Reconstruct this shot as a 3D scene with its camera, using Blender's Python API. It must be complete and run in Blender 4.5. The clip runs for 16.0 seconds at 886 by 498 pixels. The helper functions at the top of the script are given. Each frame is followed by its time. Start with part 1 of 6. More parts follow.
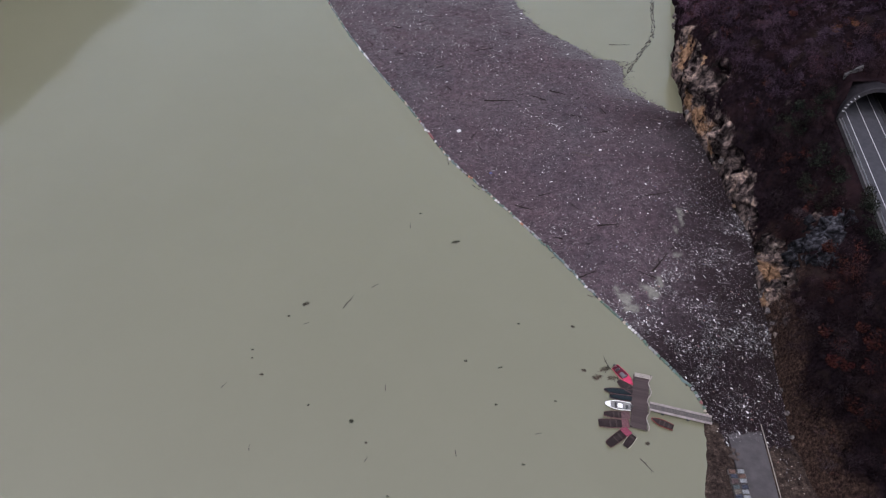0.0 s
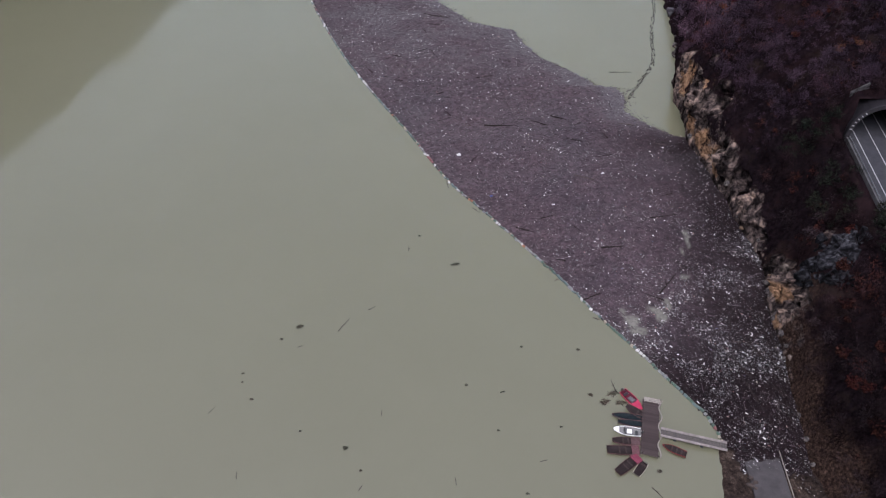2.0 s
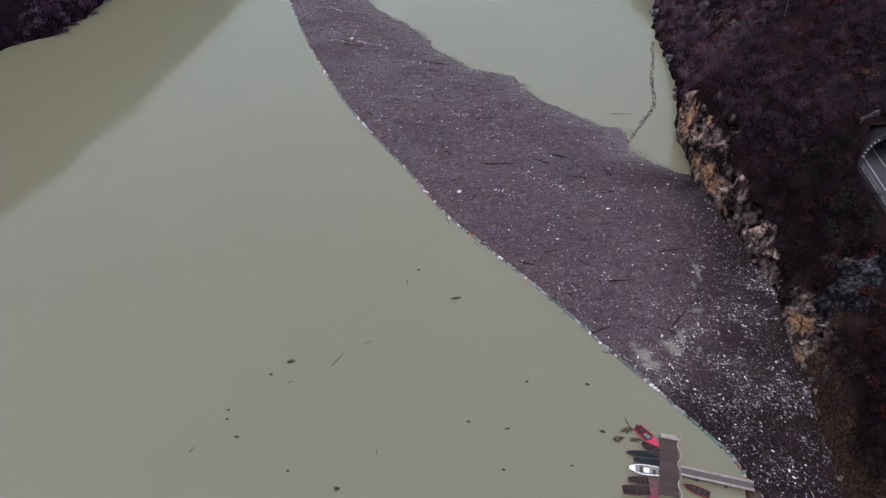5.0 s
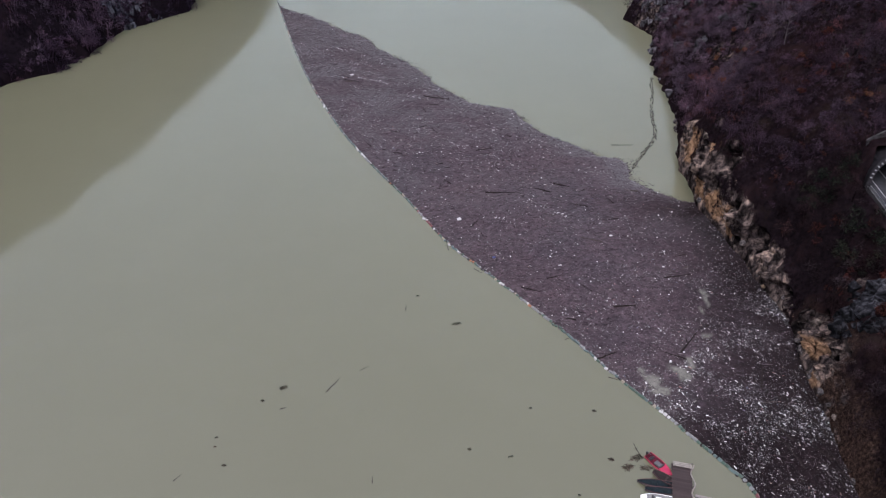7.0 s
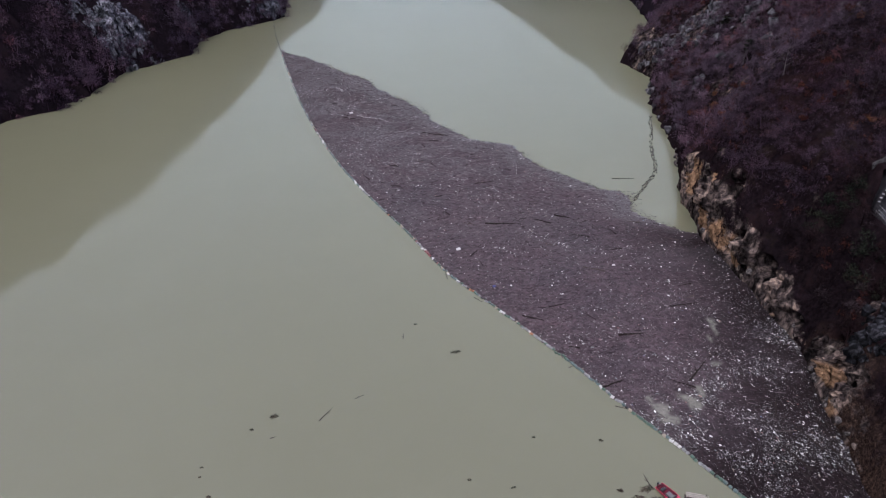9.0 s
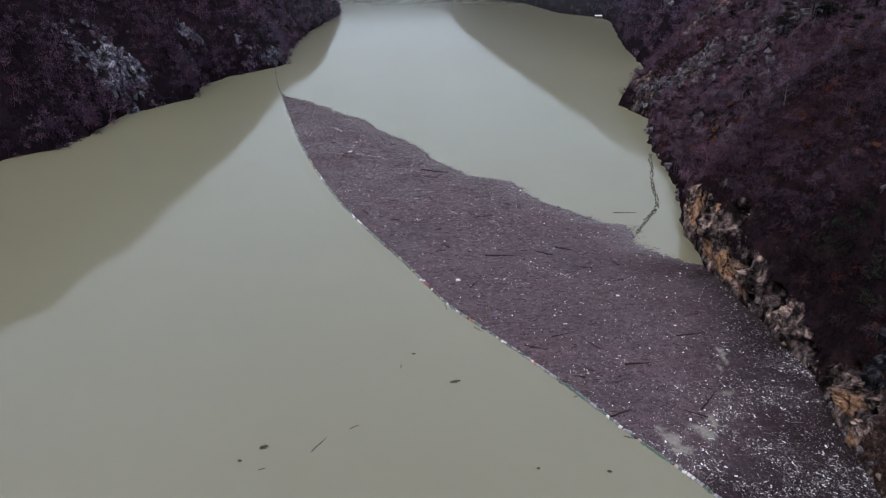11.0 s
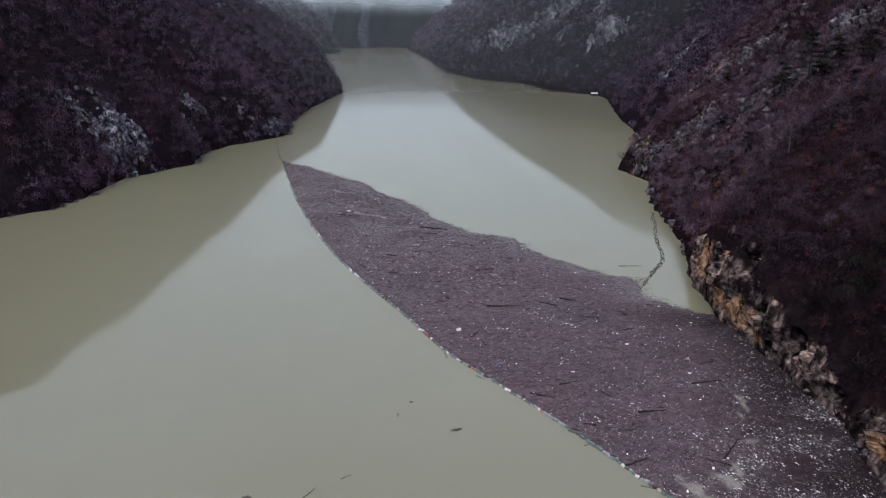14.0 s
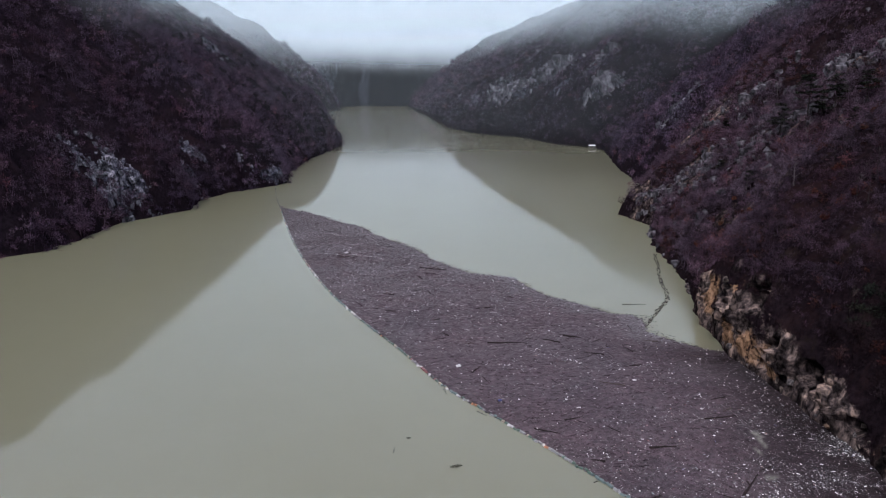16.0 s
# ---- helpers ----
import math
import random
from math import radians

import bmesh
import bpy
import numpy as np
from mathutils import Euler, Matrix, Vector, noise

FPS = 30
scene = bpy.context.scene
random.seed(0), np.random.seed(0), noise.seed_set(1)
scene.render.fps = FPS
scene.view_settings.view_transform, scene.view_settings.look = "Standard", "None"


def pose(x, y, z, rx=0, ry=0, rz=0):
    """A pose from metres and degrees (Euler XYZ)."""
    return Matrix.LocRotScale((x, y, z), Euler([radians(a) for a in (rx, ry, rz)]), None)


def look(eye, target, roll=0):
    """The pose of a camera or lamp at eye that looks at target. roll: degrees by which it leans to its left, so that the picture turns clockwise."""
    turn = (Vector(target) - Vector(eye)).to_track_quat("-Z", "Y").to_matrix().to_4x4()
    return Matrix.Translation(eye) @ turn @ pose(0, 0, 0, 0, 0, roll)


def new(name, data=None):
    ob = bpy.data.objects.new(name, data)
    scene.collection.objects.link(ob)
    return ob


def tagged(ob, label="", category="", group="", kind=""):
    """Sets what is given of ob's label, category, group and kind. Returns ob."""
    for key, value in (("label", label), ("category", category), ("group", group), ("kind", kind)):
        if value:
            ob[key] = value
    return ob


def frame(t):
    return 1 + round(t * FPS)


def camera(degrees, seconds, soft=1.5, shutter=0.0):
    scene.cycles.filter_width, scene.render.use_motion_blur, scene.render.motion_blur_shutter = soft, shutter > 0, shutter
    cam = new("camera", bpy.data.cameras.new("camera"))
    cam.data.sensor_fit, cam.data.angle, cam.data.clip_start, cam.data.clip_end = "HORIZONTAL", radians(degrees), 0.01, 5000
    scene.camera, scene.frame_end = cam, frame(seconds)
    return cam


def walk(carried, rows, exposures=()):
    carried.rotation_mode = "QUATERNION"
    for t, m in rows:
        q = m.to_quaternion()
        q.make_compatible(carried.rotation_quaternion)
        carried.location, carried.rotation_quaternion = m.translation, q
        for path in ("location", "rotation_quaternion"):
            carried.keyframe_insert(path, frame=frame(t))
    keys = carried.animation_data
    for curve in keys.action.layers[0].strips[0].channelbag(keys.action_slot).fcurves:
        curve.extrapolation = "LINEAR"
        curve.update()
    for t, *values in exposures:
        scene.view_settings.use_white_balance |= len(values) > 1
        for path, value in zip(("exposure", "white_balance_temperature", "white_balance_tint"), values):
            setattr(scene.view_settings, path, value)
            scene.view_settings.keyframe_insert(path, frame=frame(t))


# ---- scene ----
cam = camera(65.45, 16.0, soft=1.2)
PATH = [
    (0, (-0.624, 0.439, 121.292), (-0.512, 68.145, 47.700), 0.24),
    (0.5, (-0.559, 0.369, 119.415), (-0.482, 69.247, 46.918), 0.21),
    (1, (-0.497, 0.294, 117.547), (-0.437, 70.345, 46.183), 0.19),
    (1.5, (-0.437, 0.216, 115.689), (-0.390, 71.430, 45.485), 0.17),
    (2, (-0.380, 0.138, 113.839), (-0.351, 72.497, 44.817), 0.14),
    (2.5, (-0.325, 0.062, 111.998), (-0.321, 73.550, 44.179), 0.11),
    (3, (-0.273, -0.009, 110.166), (-0.301, 74.592, 43.572), 0.06),
    (3.5, (-0.224, -0.074, 108.341), (-0.288, 75.627, 43.000), 0.02),
    (4, (-0.177, -0.129, 106.523), (-0.281, 76.661, 42.467), -0.03),
    (4.5, (-0.133, -0.173, 104.713), (-0.273, 77.700, 41.976), -0.07),
    (5, (-0.091, -0.203, 102.909), (-0.263, 78.745, 41.531), -0.11),
    (5.5, (-0.052, -0.216, 101.112), (-0.246, 79.800, 41.134), -0.14),
    (6, (-0.015, -0.212, 99.320), (-0.222, 80.867, 40.786), -0.15),
    (6.5, (0.019, -0.186, 97.534), (-0.189, 81.944, 40.485), -0.16),
    (7, (0.051, -0.137, 95.752), (-0.148, 83.033, 40.230), -0.16),
    (7.5, (0.080, -0.062, 93.976), (-0.100, 84.131, 40.018), -0.14),
    (8, (0.107, 0.040, 92.204), (-0.048, 85.237, 39.845), -0.13),
    (8.5, (0.131, 0.173, 90.435), (0.006, 86.351, 39.707), -0.11),
    (9, (0.153, 0.338, 88.671), (0.057, 87.470, 39.599), -0.10),
    (9.5, (0.172, 0.539, 86.909), (0.104, 88.596, 39.518), -0.09),
    (10, (0.188, 0.776, 85.150), (0.143, 89.729, 39.461), -0.09),
    (10.5, (0.202, 1.054, 83.394), (0.174, 90.869, 39.425), -0.10),
    (11, (0.214, 1.373, 81.639), (0.195, 92.020, 39.412), -0.11),
    (11.5, (0.223, 1.737, 79.887), (0.207, 93.184, 39.421), -0.13),
    (12, (0.229, 2.148, 78.135), (0.214, 94.365, 39.456), -0.15),
    (12.5, (0.233, 2.608, 76.384), (0.218, 95.565, 39.521), -0.17),
    (13, (0.235, 3.119, 74.634), (0.223, 96.788, 39.619), -0.19),
    (13.5, (0.234, 3.684, 72.884), (0.235, 98.036, 39.754), -0.19),
    (14, (0.230, 4.305, 71.133), (0.256, 99.311, 39.928), -0.19),
    (14.5, (0.224, 4.984, 69.382), (0.288, 100.613, 40.139), -0.17),
    (15, (0.216, 5.725, 67.630), (0.328, 101.939, 40.377), -0.15),
    (15.5, (0.205, 6.528, 65.876), (0.367, 103.288, 40.627), -0.15),
    (16, (0.191, 7.397, 64.120), (0.388, 104.654, 40.858), -0.17),
]
walk(cam, [(t, look(eye, target, roll)) for t, eye, target, roll in PATH], [(0, 1.35, 5950, 19), (16, 1.35, 5950, 19)])

# ---- light ----
world = bpy.data.worlds.new("overcast_sky")
scene.world = world
world.use_nodes = True
wn, wl = world.node_tree.nodes, world.node_tree.links
sky = wn.new("ShaderNodeTexSky")
sky.sky_type = "NISHITA"
sky.sun_disc = False
sky.sun_elevation, sky.sun_rotation = radians(62), radians(200)
sky.air_density, sky.dust_density, sky.ozone_density = 1.0, 6.0, 1.0
grey = wn.new("ShaderNodeHueSaturation")
grey.inputs["Saturation"].default_value = 0.35
wl.new(sky.outputs[0], grey.inputs["Color"])
wl.new(grey.outputs[0], wn["Background"].inputs["Color"])
wn["Background"].inputs["Strength"].default_value = 0.15
sun = new("sun", bpy.data.lights.new("sun", "SUN"))
sun.data.energy, sun.data.angle, sun.data.color = 0.7, radians(50), (1.0, 0.98, 0.97)
sun.matrix_world = look((-60, -160, 320), (0, 0, 0))

# ---- helpers of this scene ----
rng = np.random.default_rng(7)


def smooth01(v):
    v = np.clip(v, 0, 1)
    return v * v * (3 - 2 * v)


def hash2(ix, iy, seed):
    n = (ix.astype(np.int64) * 374761393 + iy.astype(np.int64) * 668265263 + seed * 144269) & 0x7FFFFFFF
    n = ((n ^ (n >> 13)) * 1274126177) & 0x7FFFFFFF
    return ((n ^ (n >> 16)) & 0xFFFF) / 65535.0


def value2(x, y, seed=0):
    ix, iy = np.floor(x), np.floor(y)
    fx, fy = smooth01(x - ix), smooth01(y - iy)
    a, b = hash2(ix, iy, seed), hash2(ix + 1, iy, seed)
    c, d = hash2(ix, iy + 1, seed), hash2(ix + 1, iy + 1, seed)
    return (a * (1 - fx) + b * fx) * (1 - fy) + (c * (1 - fx) + d * fx) * fy


def fbm(x, y, size, octaves=4, seed=0):
    """Noise from 0 to 1 with lumps of the given size in metres."""
    total, amp, norm = 0.0, 1.0, 0.0
    for k in range(octaves):
        total = total + amp * value2(x / size * 2**k + 17.3 * k, y / size * 2**k - 9.1 * k, seed + k)
        norm += amp
        amp *= 0.5
    return total / norm


def ridged(x, y, size, octaves=4, seed=0):
    total, amp, norm = 0.0, 1.0, 0.0
    for k in range(octaves):
        total = total + amp * (1 - np.abs(2 * value2(x / size * 2**k + 5.7 * k, y / size * 2**k + 3.3 * k, seed + k) - 1))
        norm += amp
        amp *= 0.5
    return total / norm


def facets(x, y, size, seed):
    """Broken rock: flat tilted blocks of about the given size, with steps between them; from -0.8 to 0.8."""
    x, y = x / size, y / size
    ix, iy = np.floor(x), np.floor(y)
    best, value = np.full(np.shape(x), 9.0), np.zeros(np.shape(x))
    for i in (-1, 0, 1):
        for j in (-1, 0, 1):
            cx, cy = ix + i, iy + j
            dx = x - (cx + 0.1 + 0.8 * hash2(cx, cy, seed))
            dy = y - (cy + 0.1 + 0.8 * hash2(cx, cy, seed + 3))
            far = dx * dx + dy * dy
            near = far < best
            tilt = (hash2(cx, cy, seed + 9) - 0.5) * dx * 1.3 + (hash2(cx, cy, seed + 13) - 0.4) * dy * 1.3
            value = np.where(near, hash2(cx, cy, seed + 6) - 0.5 + tilt, value)
            best = np.where(near, far, best)
    return value


def mesh_from(name, verts, faces, material, smooth=False):
    """A mesh from numpy arrays: verts (n, 3) and faces (m, 3 or 4)."""
    verts, faces = np.asarray(verts, np.float32), np.asarray(faces, np.int32)
    me = bpy.data.meshes.new(name)
    me.vertices.add(len(verts))
    me.vertices.foreach_set("co", verts.ravel())
    k = faces.shape[1]
    me.loops.add(faces.size)
    me.loops.foreach_set("vertex_index", faces.ravel())
    me.polygons.add(len(faces))
    me.polygons.foreach_set("loop_start", np.arange(0, faces.size, k, dtype=np.int32))
    me.polygons.foreach_set("loop_total", np.full(len(faces), k, np.int32))
    me.update(calc_edges=True)
    me.polygons.foreach_set("use_smooth", np.full(len(faces), smooth))
    if material:
        me.materials.append(material)
    return me


def grid_faces(rows, cols):
    i, j = np.meshgrid(np.arange(rows - 1), np.arange(cols - 1), indexing="ij")
    a = (i * cols + j).ravel()
    return np.stack([a, a + 1, a + cols + 1, a + cols], 1)


def part(name, bm, material, parent, label=""):
    """One mesh object from a bmesh, under a thing or a part."""
    me = bpy.data.meshes.new(name)
    bm.to_mesh(me)
    bm.free()
    if material:
        me.materials.append(material)
    ob = new(name, me)
    ob.parent = parent
    return tagged(ob, label)


def empty(name, m, label, category, group="", kind=""):
    ob = new(name)
    ob.matrix_basis = m
    return tagged(ob, label, category, group, kind)


def box(bm, x, y, z, sx, sy, sz, bevel=0.0, turn=None):
    """A box in bm, centred at x, y, z; turn: a matrix about its centre."""
    m = Matrix.Translation((x, y, z)) @ (turn or Matrix()) @ Matrix.Diagonal((sx, sy, sz, 1))
    made = bmesh.ops.create_cube(bm, size=1, matrix=m)["verts"]
    if bevel:
        edges = list({e for v in made for e in v.link_edges})
        bmesh.ops.bevel(bm, geom=edges, offset=bevel, segments=1, affect="EDGES")


def tube(bm, points, radii, sides=7):
    """A round bar along points with a radius at each."""
    rings = []
    for n, p in enumerate(points):
        p = Vector(p)
        ahead = Vector(points[min(n + 1, len(points) - 1)]) - Vector(points[max(n - 1, 0)])
        turn = ahead.to_track_quat("Z", "Y")
        rings.append([bm.verts.new(p + turn @ Vector((radii[n] * math.cos(a), radii[n] * math.sin(a), 0)))
                      for a in (2 * math.pi * k / sides for k in range(sides))])
    for one, two in zip(rings, rings[1:]):
        for k in range(sides):
            bm.faces.new((one[k], one[(k + 1) % sides], two[(k + 1) % sides], two[k]))
    bm.faces.new(rings[0][::-1])
    bm.faces.new(rings[-1])


def spline(points, step):
    """Points every step metres along a smooth curve through the given ones (Catmull-Rom)."""
    p = np.array(points, float)
    p = np.vstack([2 * p[0] - p[1], p, 2 * p[-1] - p[-2]])
    fine = []
    for k in range(1, len(p) - 2):
        u = np.linspace(0, 1, 40, endpoint=False)[:, None]
        a, b, c, d = p[k - 1], p[k], p[k + 1], p[k + 2]
        fine.append(0.5 * (2 * b + (c - a) * u + (2 * a - 5 * b + 4 * c - d) * u**2 + (3 * b - a - 3 * c + d) * u**3))
    fine = np.vstack([*fine, p[-2:-1]])
    run = np.r_[0, np.cumsum(np.linalg.norm(np.diff(fine, axis=0), axis=1))]
    at = np.arange(0, run[-1], step)
    return np.stack([np.interp(at, run, fine[:, n]) for n in range(fine.shape[1])], 1)


# ---- materials ----
class Nodes:
    """A node material in the making."""

    def __init__(self, name, rough=0.8, metal=0.0, spec=0.5):
        self.mat = bpy.data.materials.new(name)
        self.mat.use_nodes = True
        self.n, self.l = self.mat.node_tree.nodes, self.mat.node_tree.links
        self.bsdf = self.n["Principled BSDF"]
        self.bsdf.inputs["Roughness"].default_value = rough
        self.bsdf.inputs["Metallic"].default_value = metal
        self.bsdf.inputs["Specular IOR Level"].default_value = spec

    def put(self, socket, value):
        if isinstance(value, bpy.types.NodeSocket):
            self.l.new(value, socket)
        elif isinstance(value, (tuple, list)) and len(value) == 3 and socket.type == "RGBA":
            socket.default_value = (*value, 1)
        else:
            socket.default_value = value

    def noise(self, scale, detail=4.0, rough=0.6, stretch=None, distort=0.0):
        at = self.n.new("ShaderNodeNewGeometry").outputs["Position"]
        if stretch:
            m = self.n.new("ShaderNodeMapping")
            self.l.new(at, m.inputs["Vector"])
            m.inputs["Scale"].default_value = stretch
            at = m.outputs["Vector"]
        t = self.n.new("ShaderNodeTexNoise")
        self.l.new(at, t.inputs["Vector"])
        t.inputs["Scale"].default_value, t.inputs["Detail"].default_value = scale, detail
        t.inputs["Roughness"].default_value, t.inputs["Distortion"].default_value = rough, distort
        return t.outputs["Fac"]

    def blocks(self, scale):
        """Distance to the joints of broken blocks."""
        at = self.n.new("ShaderNodeNewGeometry").outputs["Position"]
        wob, add = self.n.new("ShaderNodeTexNoise"), self.n.new("ShaderNodeMixRGB")
        self.l.new(at, wob.inputs["Vector"])
        wob.inputs["Scale"].default_value = 0.9
        add.blend_type = "ADD"
        add.inputs[0].default_value = 1.6
        self.l.new(at, add.inputs[1])
        self.l.new(wob.outputs["Color"], add.inputs[2])
        v = self.n.new("ShaderNodeTexVoronoi")
        v.feature = "DISTANCE_TO_EDGE"
        v.inputs["Scale"].default_value = scale
        self.l.new(add.outputs[0], v.inputs["Vector"])
        return v.outputs["Distance"]

    def ramp(self, fac, *stops):
        r = self.n.new("ShaderNodeValToRGB")
        self.put(r.inputs["Fac"], fac)
        els = r.color_ramp.elements
        while len(els) < len(stops):
            els.new(0.5)
        for e, (pos, col) in zip(els, stops):
            e.position = pos
            e.color = (*col, 1) if isinstance(col, tuple) else (col, col, col, 1)
        return r.outputs["Color"]

    def mix(self, fac, a, b, mode="MIX"):
        m = self.n.new("ShaderNodeMix")
        m.data_type, m.blend_type = "RGBA", mode
        self.put(m.inputs["Factor"], fac)
        self.put(m.inputs[6], a)
        self.put(m.inputs[7], b)
        return m.outputs[2]

    def math(self, op, a, b=0.0):
        m = self.n.new("ShaderNodeMath")
        m.operation = op
        self.put(m.inputs[0], a)
        self.put(m.inputs[1], b)
        return m.outputs[0]

    def attribute(self, name):
        a = self.n.new("ShaderNodeAttribute")
        a.attribute_name = name
        return a.outputs["Fac"]

    def island(self):
        return self.n.new("ShaderNodeNewGeometry").outputs["Random Per Island"]

    def each(self):
        return self.n.new("ShaderNodeObjectInfo").outputs["Random"]

    def bump(self, height, strength, distance):
        b = self.n.new("ShaderNodeBump")
        b.inputs["Strength"].default_value, b.inputs["Distance"].default_value = strength, distance
        self.l.new(height, b.inputs["Height"])
        self.l.new(b.outputs["Normal"], self.bsdf.inputs["Normal"])

    def color(self, value):
        self.put(self.bsdf.inputs["Base Color"], value)
        return self.mat


def plain(name, colour, rough=0.6, metal=0.0, dirt=0.35, scale=3.0, spec=None):
    """Painted or raw stuff, wet and weathered, with grime at two scales."""
    colour = tuple(c * 0.72 for c in colour)
    m = Nodes(name, rough, metal, spec if spec is not None else 0.35 if rough < 0.55 else 0.06)
    dark = tuple(c * (1 - dirt) * 0.9 for c in colour)
    one = m.ramp(m.noise(scale, 5), (0.35, 0.0), (0.7, 1.0))
    two = m.noise(scale * 9, 3)
    c = m.mix(one, colour, dark)
    return m.color(m.mix(0.25, c, m.ramp(two, (0.3, dark), (0.7, colour))))


def water_material():
    """Silty water: sharp reflections from the smooth skin, soft ones from the finest ripples."""
    m = Nodes("murky_water", 0.03, 0.0, 0.5)
    m.bsdf.inputs["IOR"].default_value = 1.56
    big = m.noise(0.012, 3, 0.5)
    fine = m.noise(0.35, 4, 0.6, stretch=(1.0, 0.45, 1.0))
    c = m.ramp(big, (0.3, WATER_A), (0.7, WATER_B))
    c = m.mix(m.ramp(m.noise(0.06, 5, 0.65), (0.45, 0.0), (0.75, 0.35)), c, WATER_C)
    m.bump(fine, 0.018, 0.25)
    soft, both = m.n.new("ShaderNodeBsdfPrincipled"), m.n.new("ShaderNodeMixShader")
    soft.inputs["Roughness"].default_value, soft.inputs["IOR"].default_value = 0.278, 1.56
    m.put(soft.inputs["Base Color"], c)
    both.inputs[0].default_value = 0.30
    m.l.new(m.bsdf.outputs[0], both.inputs[1])
    m.l.new(soft.outputs[0], both.inputs[2])
    m.l.new(both.outputs[0], m.n["Material Output"].inputs["Surface"])
    return m.color(c)


WATER_A, WATER_B, WATER_C = (0.0676, 0.0670, 0.0424), (0.0731, 0.0725, 0.0464), (0.0774, 0.0770, 0.0508)


def land_material(name, soil_a, soil_b, litter, grass, rock_a, rock_b, rust):
    """Leaf litter, soil and dry grass, with rock where the rock attribute says so."""
    m = Nodes(name, 0.95, 0.0, 0.0)
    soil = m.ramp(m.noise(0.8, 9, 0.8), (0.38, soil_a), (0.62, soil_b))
    soil = m.mix(m.ramp(m.noise(0.07, 5, 0.7), (0.5, 0.0), (0.68, 0.8)), soil, litter)
    soil = m.mix(m.ramp(m.noise(0.11, 8, 0.75), (0.54, 0.0), (0.70, 0.75)), soil, grass)
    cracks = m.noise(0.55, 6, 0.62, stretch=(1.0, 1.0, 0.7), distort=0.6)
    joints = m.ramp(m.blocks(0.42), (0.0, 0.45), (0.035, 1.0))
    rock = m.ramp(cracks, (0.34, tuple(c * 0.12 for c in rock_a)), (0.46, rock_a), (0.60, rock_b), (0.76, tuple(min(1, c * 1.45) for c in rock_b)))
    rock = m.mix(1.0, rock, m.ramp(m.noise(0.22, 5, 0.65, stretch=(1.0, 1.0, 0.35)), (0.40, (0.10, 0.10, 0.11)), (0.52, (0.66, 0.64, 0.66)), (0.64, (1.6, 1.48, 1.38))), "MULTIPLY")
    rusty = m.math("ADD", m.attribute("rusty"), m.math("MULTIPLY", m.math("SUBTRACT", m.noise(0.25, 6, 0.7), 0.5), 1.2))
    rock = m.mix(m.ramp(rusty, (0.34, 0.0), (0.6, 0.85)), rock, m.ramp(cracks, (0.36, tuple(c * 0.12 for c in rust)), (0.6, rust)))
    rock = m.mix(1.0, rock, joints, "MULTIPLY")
    edge = m.math("ADD", m.attribute("rocky"), m.math("MULTIPLY", m.math("SUBTRACT", m.noise(0.33, 9, 0.78), 0.5), 2.0))
    tan = m.ramp(m.noise(1.7, 10, 0.82), (0.40, (0.0040, 0.0028, 0.0026)), (0.52, (0.0200, 0.0126, 0.0098)), (0.67, (0.0800, 0.0515, 0.0380)))
    soil = m.mix(m.attribute("bare"), soil, tan)
    c = m.mix(m.ramp(edge, (0.44, 0.0), (0.56, 1.0)), soil, rock)
    m.bump(m.noise(1.2, 6, 0.7), 0.5, 0.16)
    return m.color(c)


def twig_material(name, a, b, c, tree=0.16, warm=(1.30, 1.0, 1.04)):
    m = Nodes(name, 0.95, 0.0, 0.0)
    by_tree = m.ramp(m.noise(tree, 3, 0.6), (0.32, a), (0.52, b), (0.72, c))
    by_tree = m.mix(m.ramp(m.noise(0.045, 4, 0.6), (0.46, 0.0), (0.62, 1.0)), by_tree, m.mix(1.0, by_tree, warm, "MULTIPLY"))
    dark = m.mix(1.0, by_tree, (0.10, 0.10, 0.11), "MULTIPLY")
    return m.color(m.mix(m.ramp(m.island(), (0.12, 0.0), (1.0, 1.25)), dark, by_tree))


def crown_material(name, *tones):
    """Bare crowns, each tree with its own tone, and every spray of twigs a little different."""
    m = Nodes(name, 0.95, 0.0, 0.0)
    c = m.ramp(m.attribute("tone"), *tones)
    c = m.mix(m.ramp(m.noise(0.035, 4, 0.6), (0.44, 0.0), (0.62, 1.0)), c, m.mix(1.0, c, (1.14, 0.94, 0.96), "MULTIPLY"))
    return m.color(m.mix(1.0, c, m.ramp(m.island(), (0.0, 0.28), (0.65, 1.0), (1.0, 1.8)), "MULTIPLY"))


M_WATER = water_material()
# soil tones near black: the shade under the trees is put into them
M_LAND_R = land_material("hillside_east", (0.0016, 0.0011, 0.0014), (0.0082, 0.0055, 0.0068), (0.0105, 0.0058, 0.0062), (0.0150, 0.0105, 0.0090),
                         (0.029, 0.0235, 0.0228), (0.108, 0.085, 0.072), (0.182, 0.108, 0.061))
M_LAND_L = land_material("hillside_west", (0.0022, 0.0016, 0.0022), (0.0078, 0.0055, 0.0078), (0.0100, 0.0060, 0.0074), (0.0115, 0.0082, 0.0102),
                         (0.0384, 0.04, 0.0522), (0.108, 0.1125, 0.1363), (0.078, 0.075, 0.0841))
M_TWIG = twig_material("bare_twigs", (0.0098, 0.0066, 0.0092), (0.0275, 0.0195, 0.0258), (0.062, 0.0475, 0.0580))
M_RUSSET = twig_material("russet_leaves", (0.0225, 0.0105, 0.0095), (0.040, 0.0165, 0.0128), (0.030, 0.0110, 0.0125), 0.3)
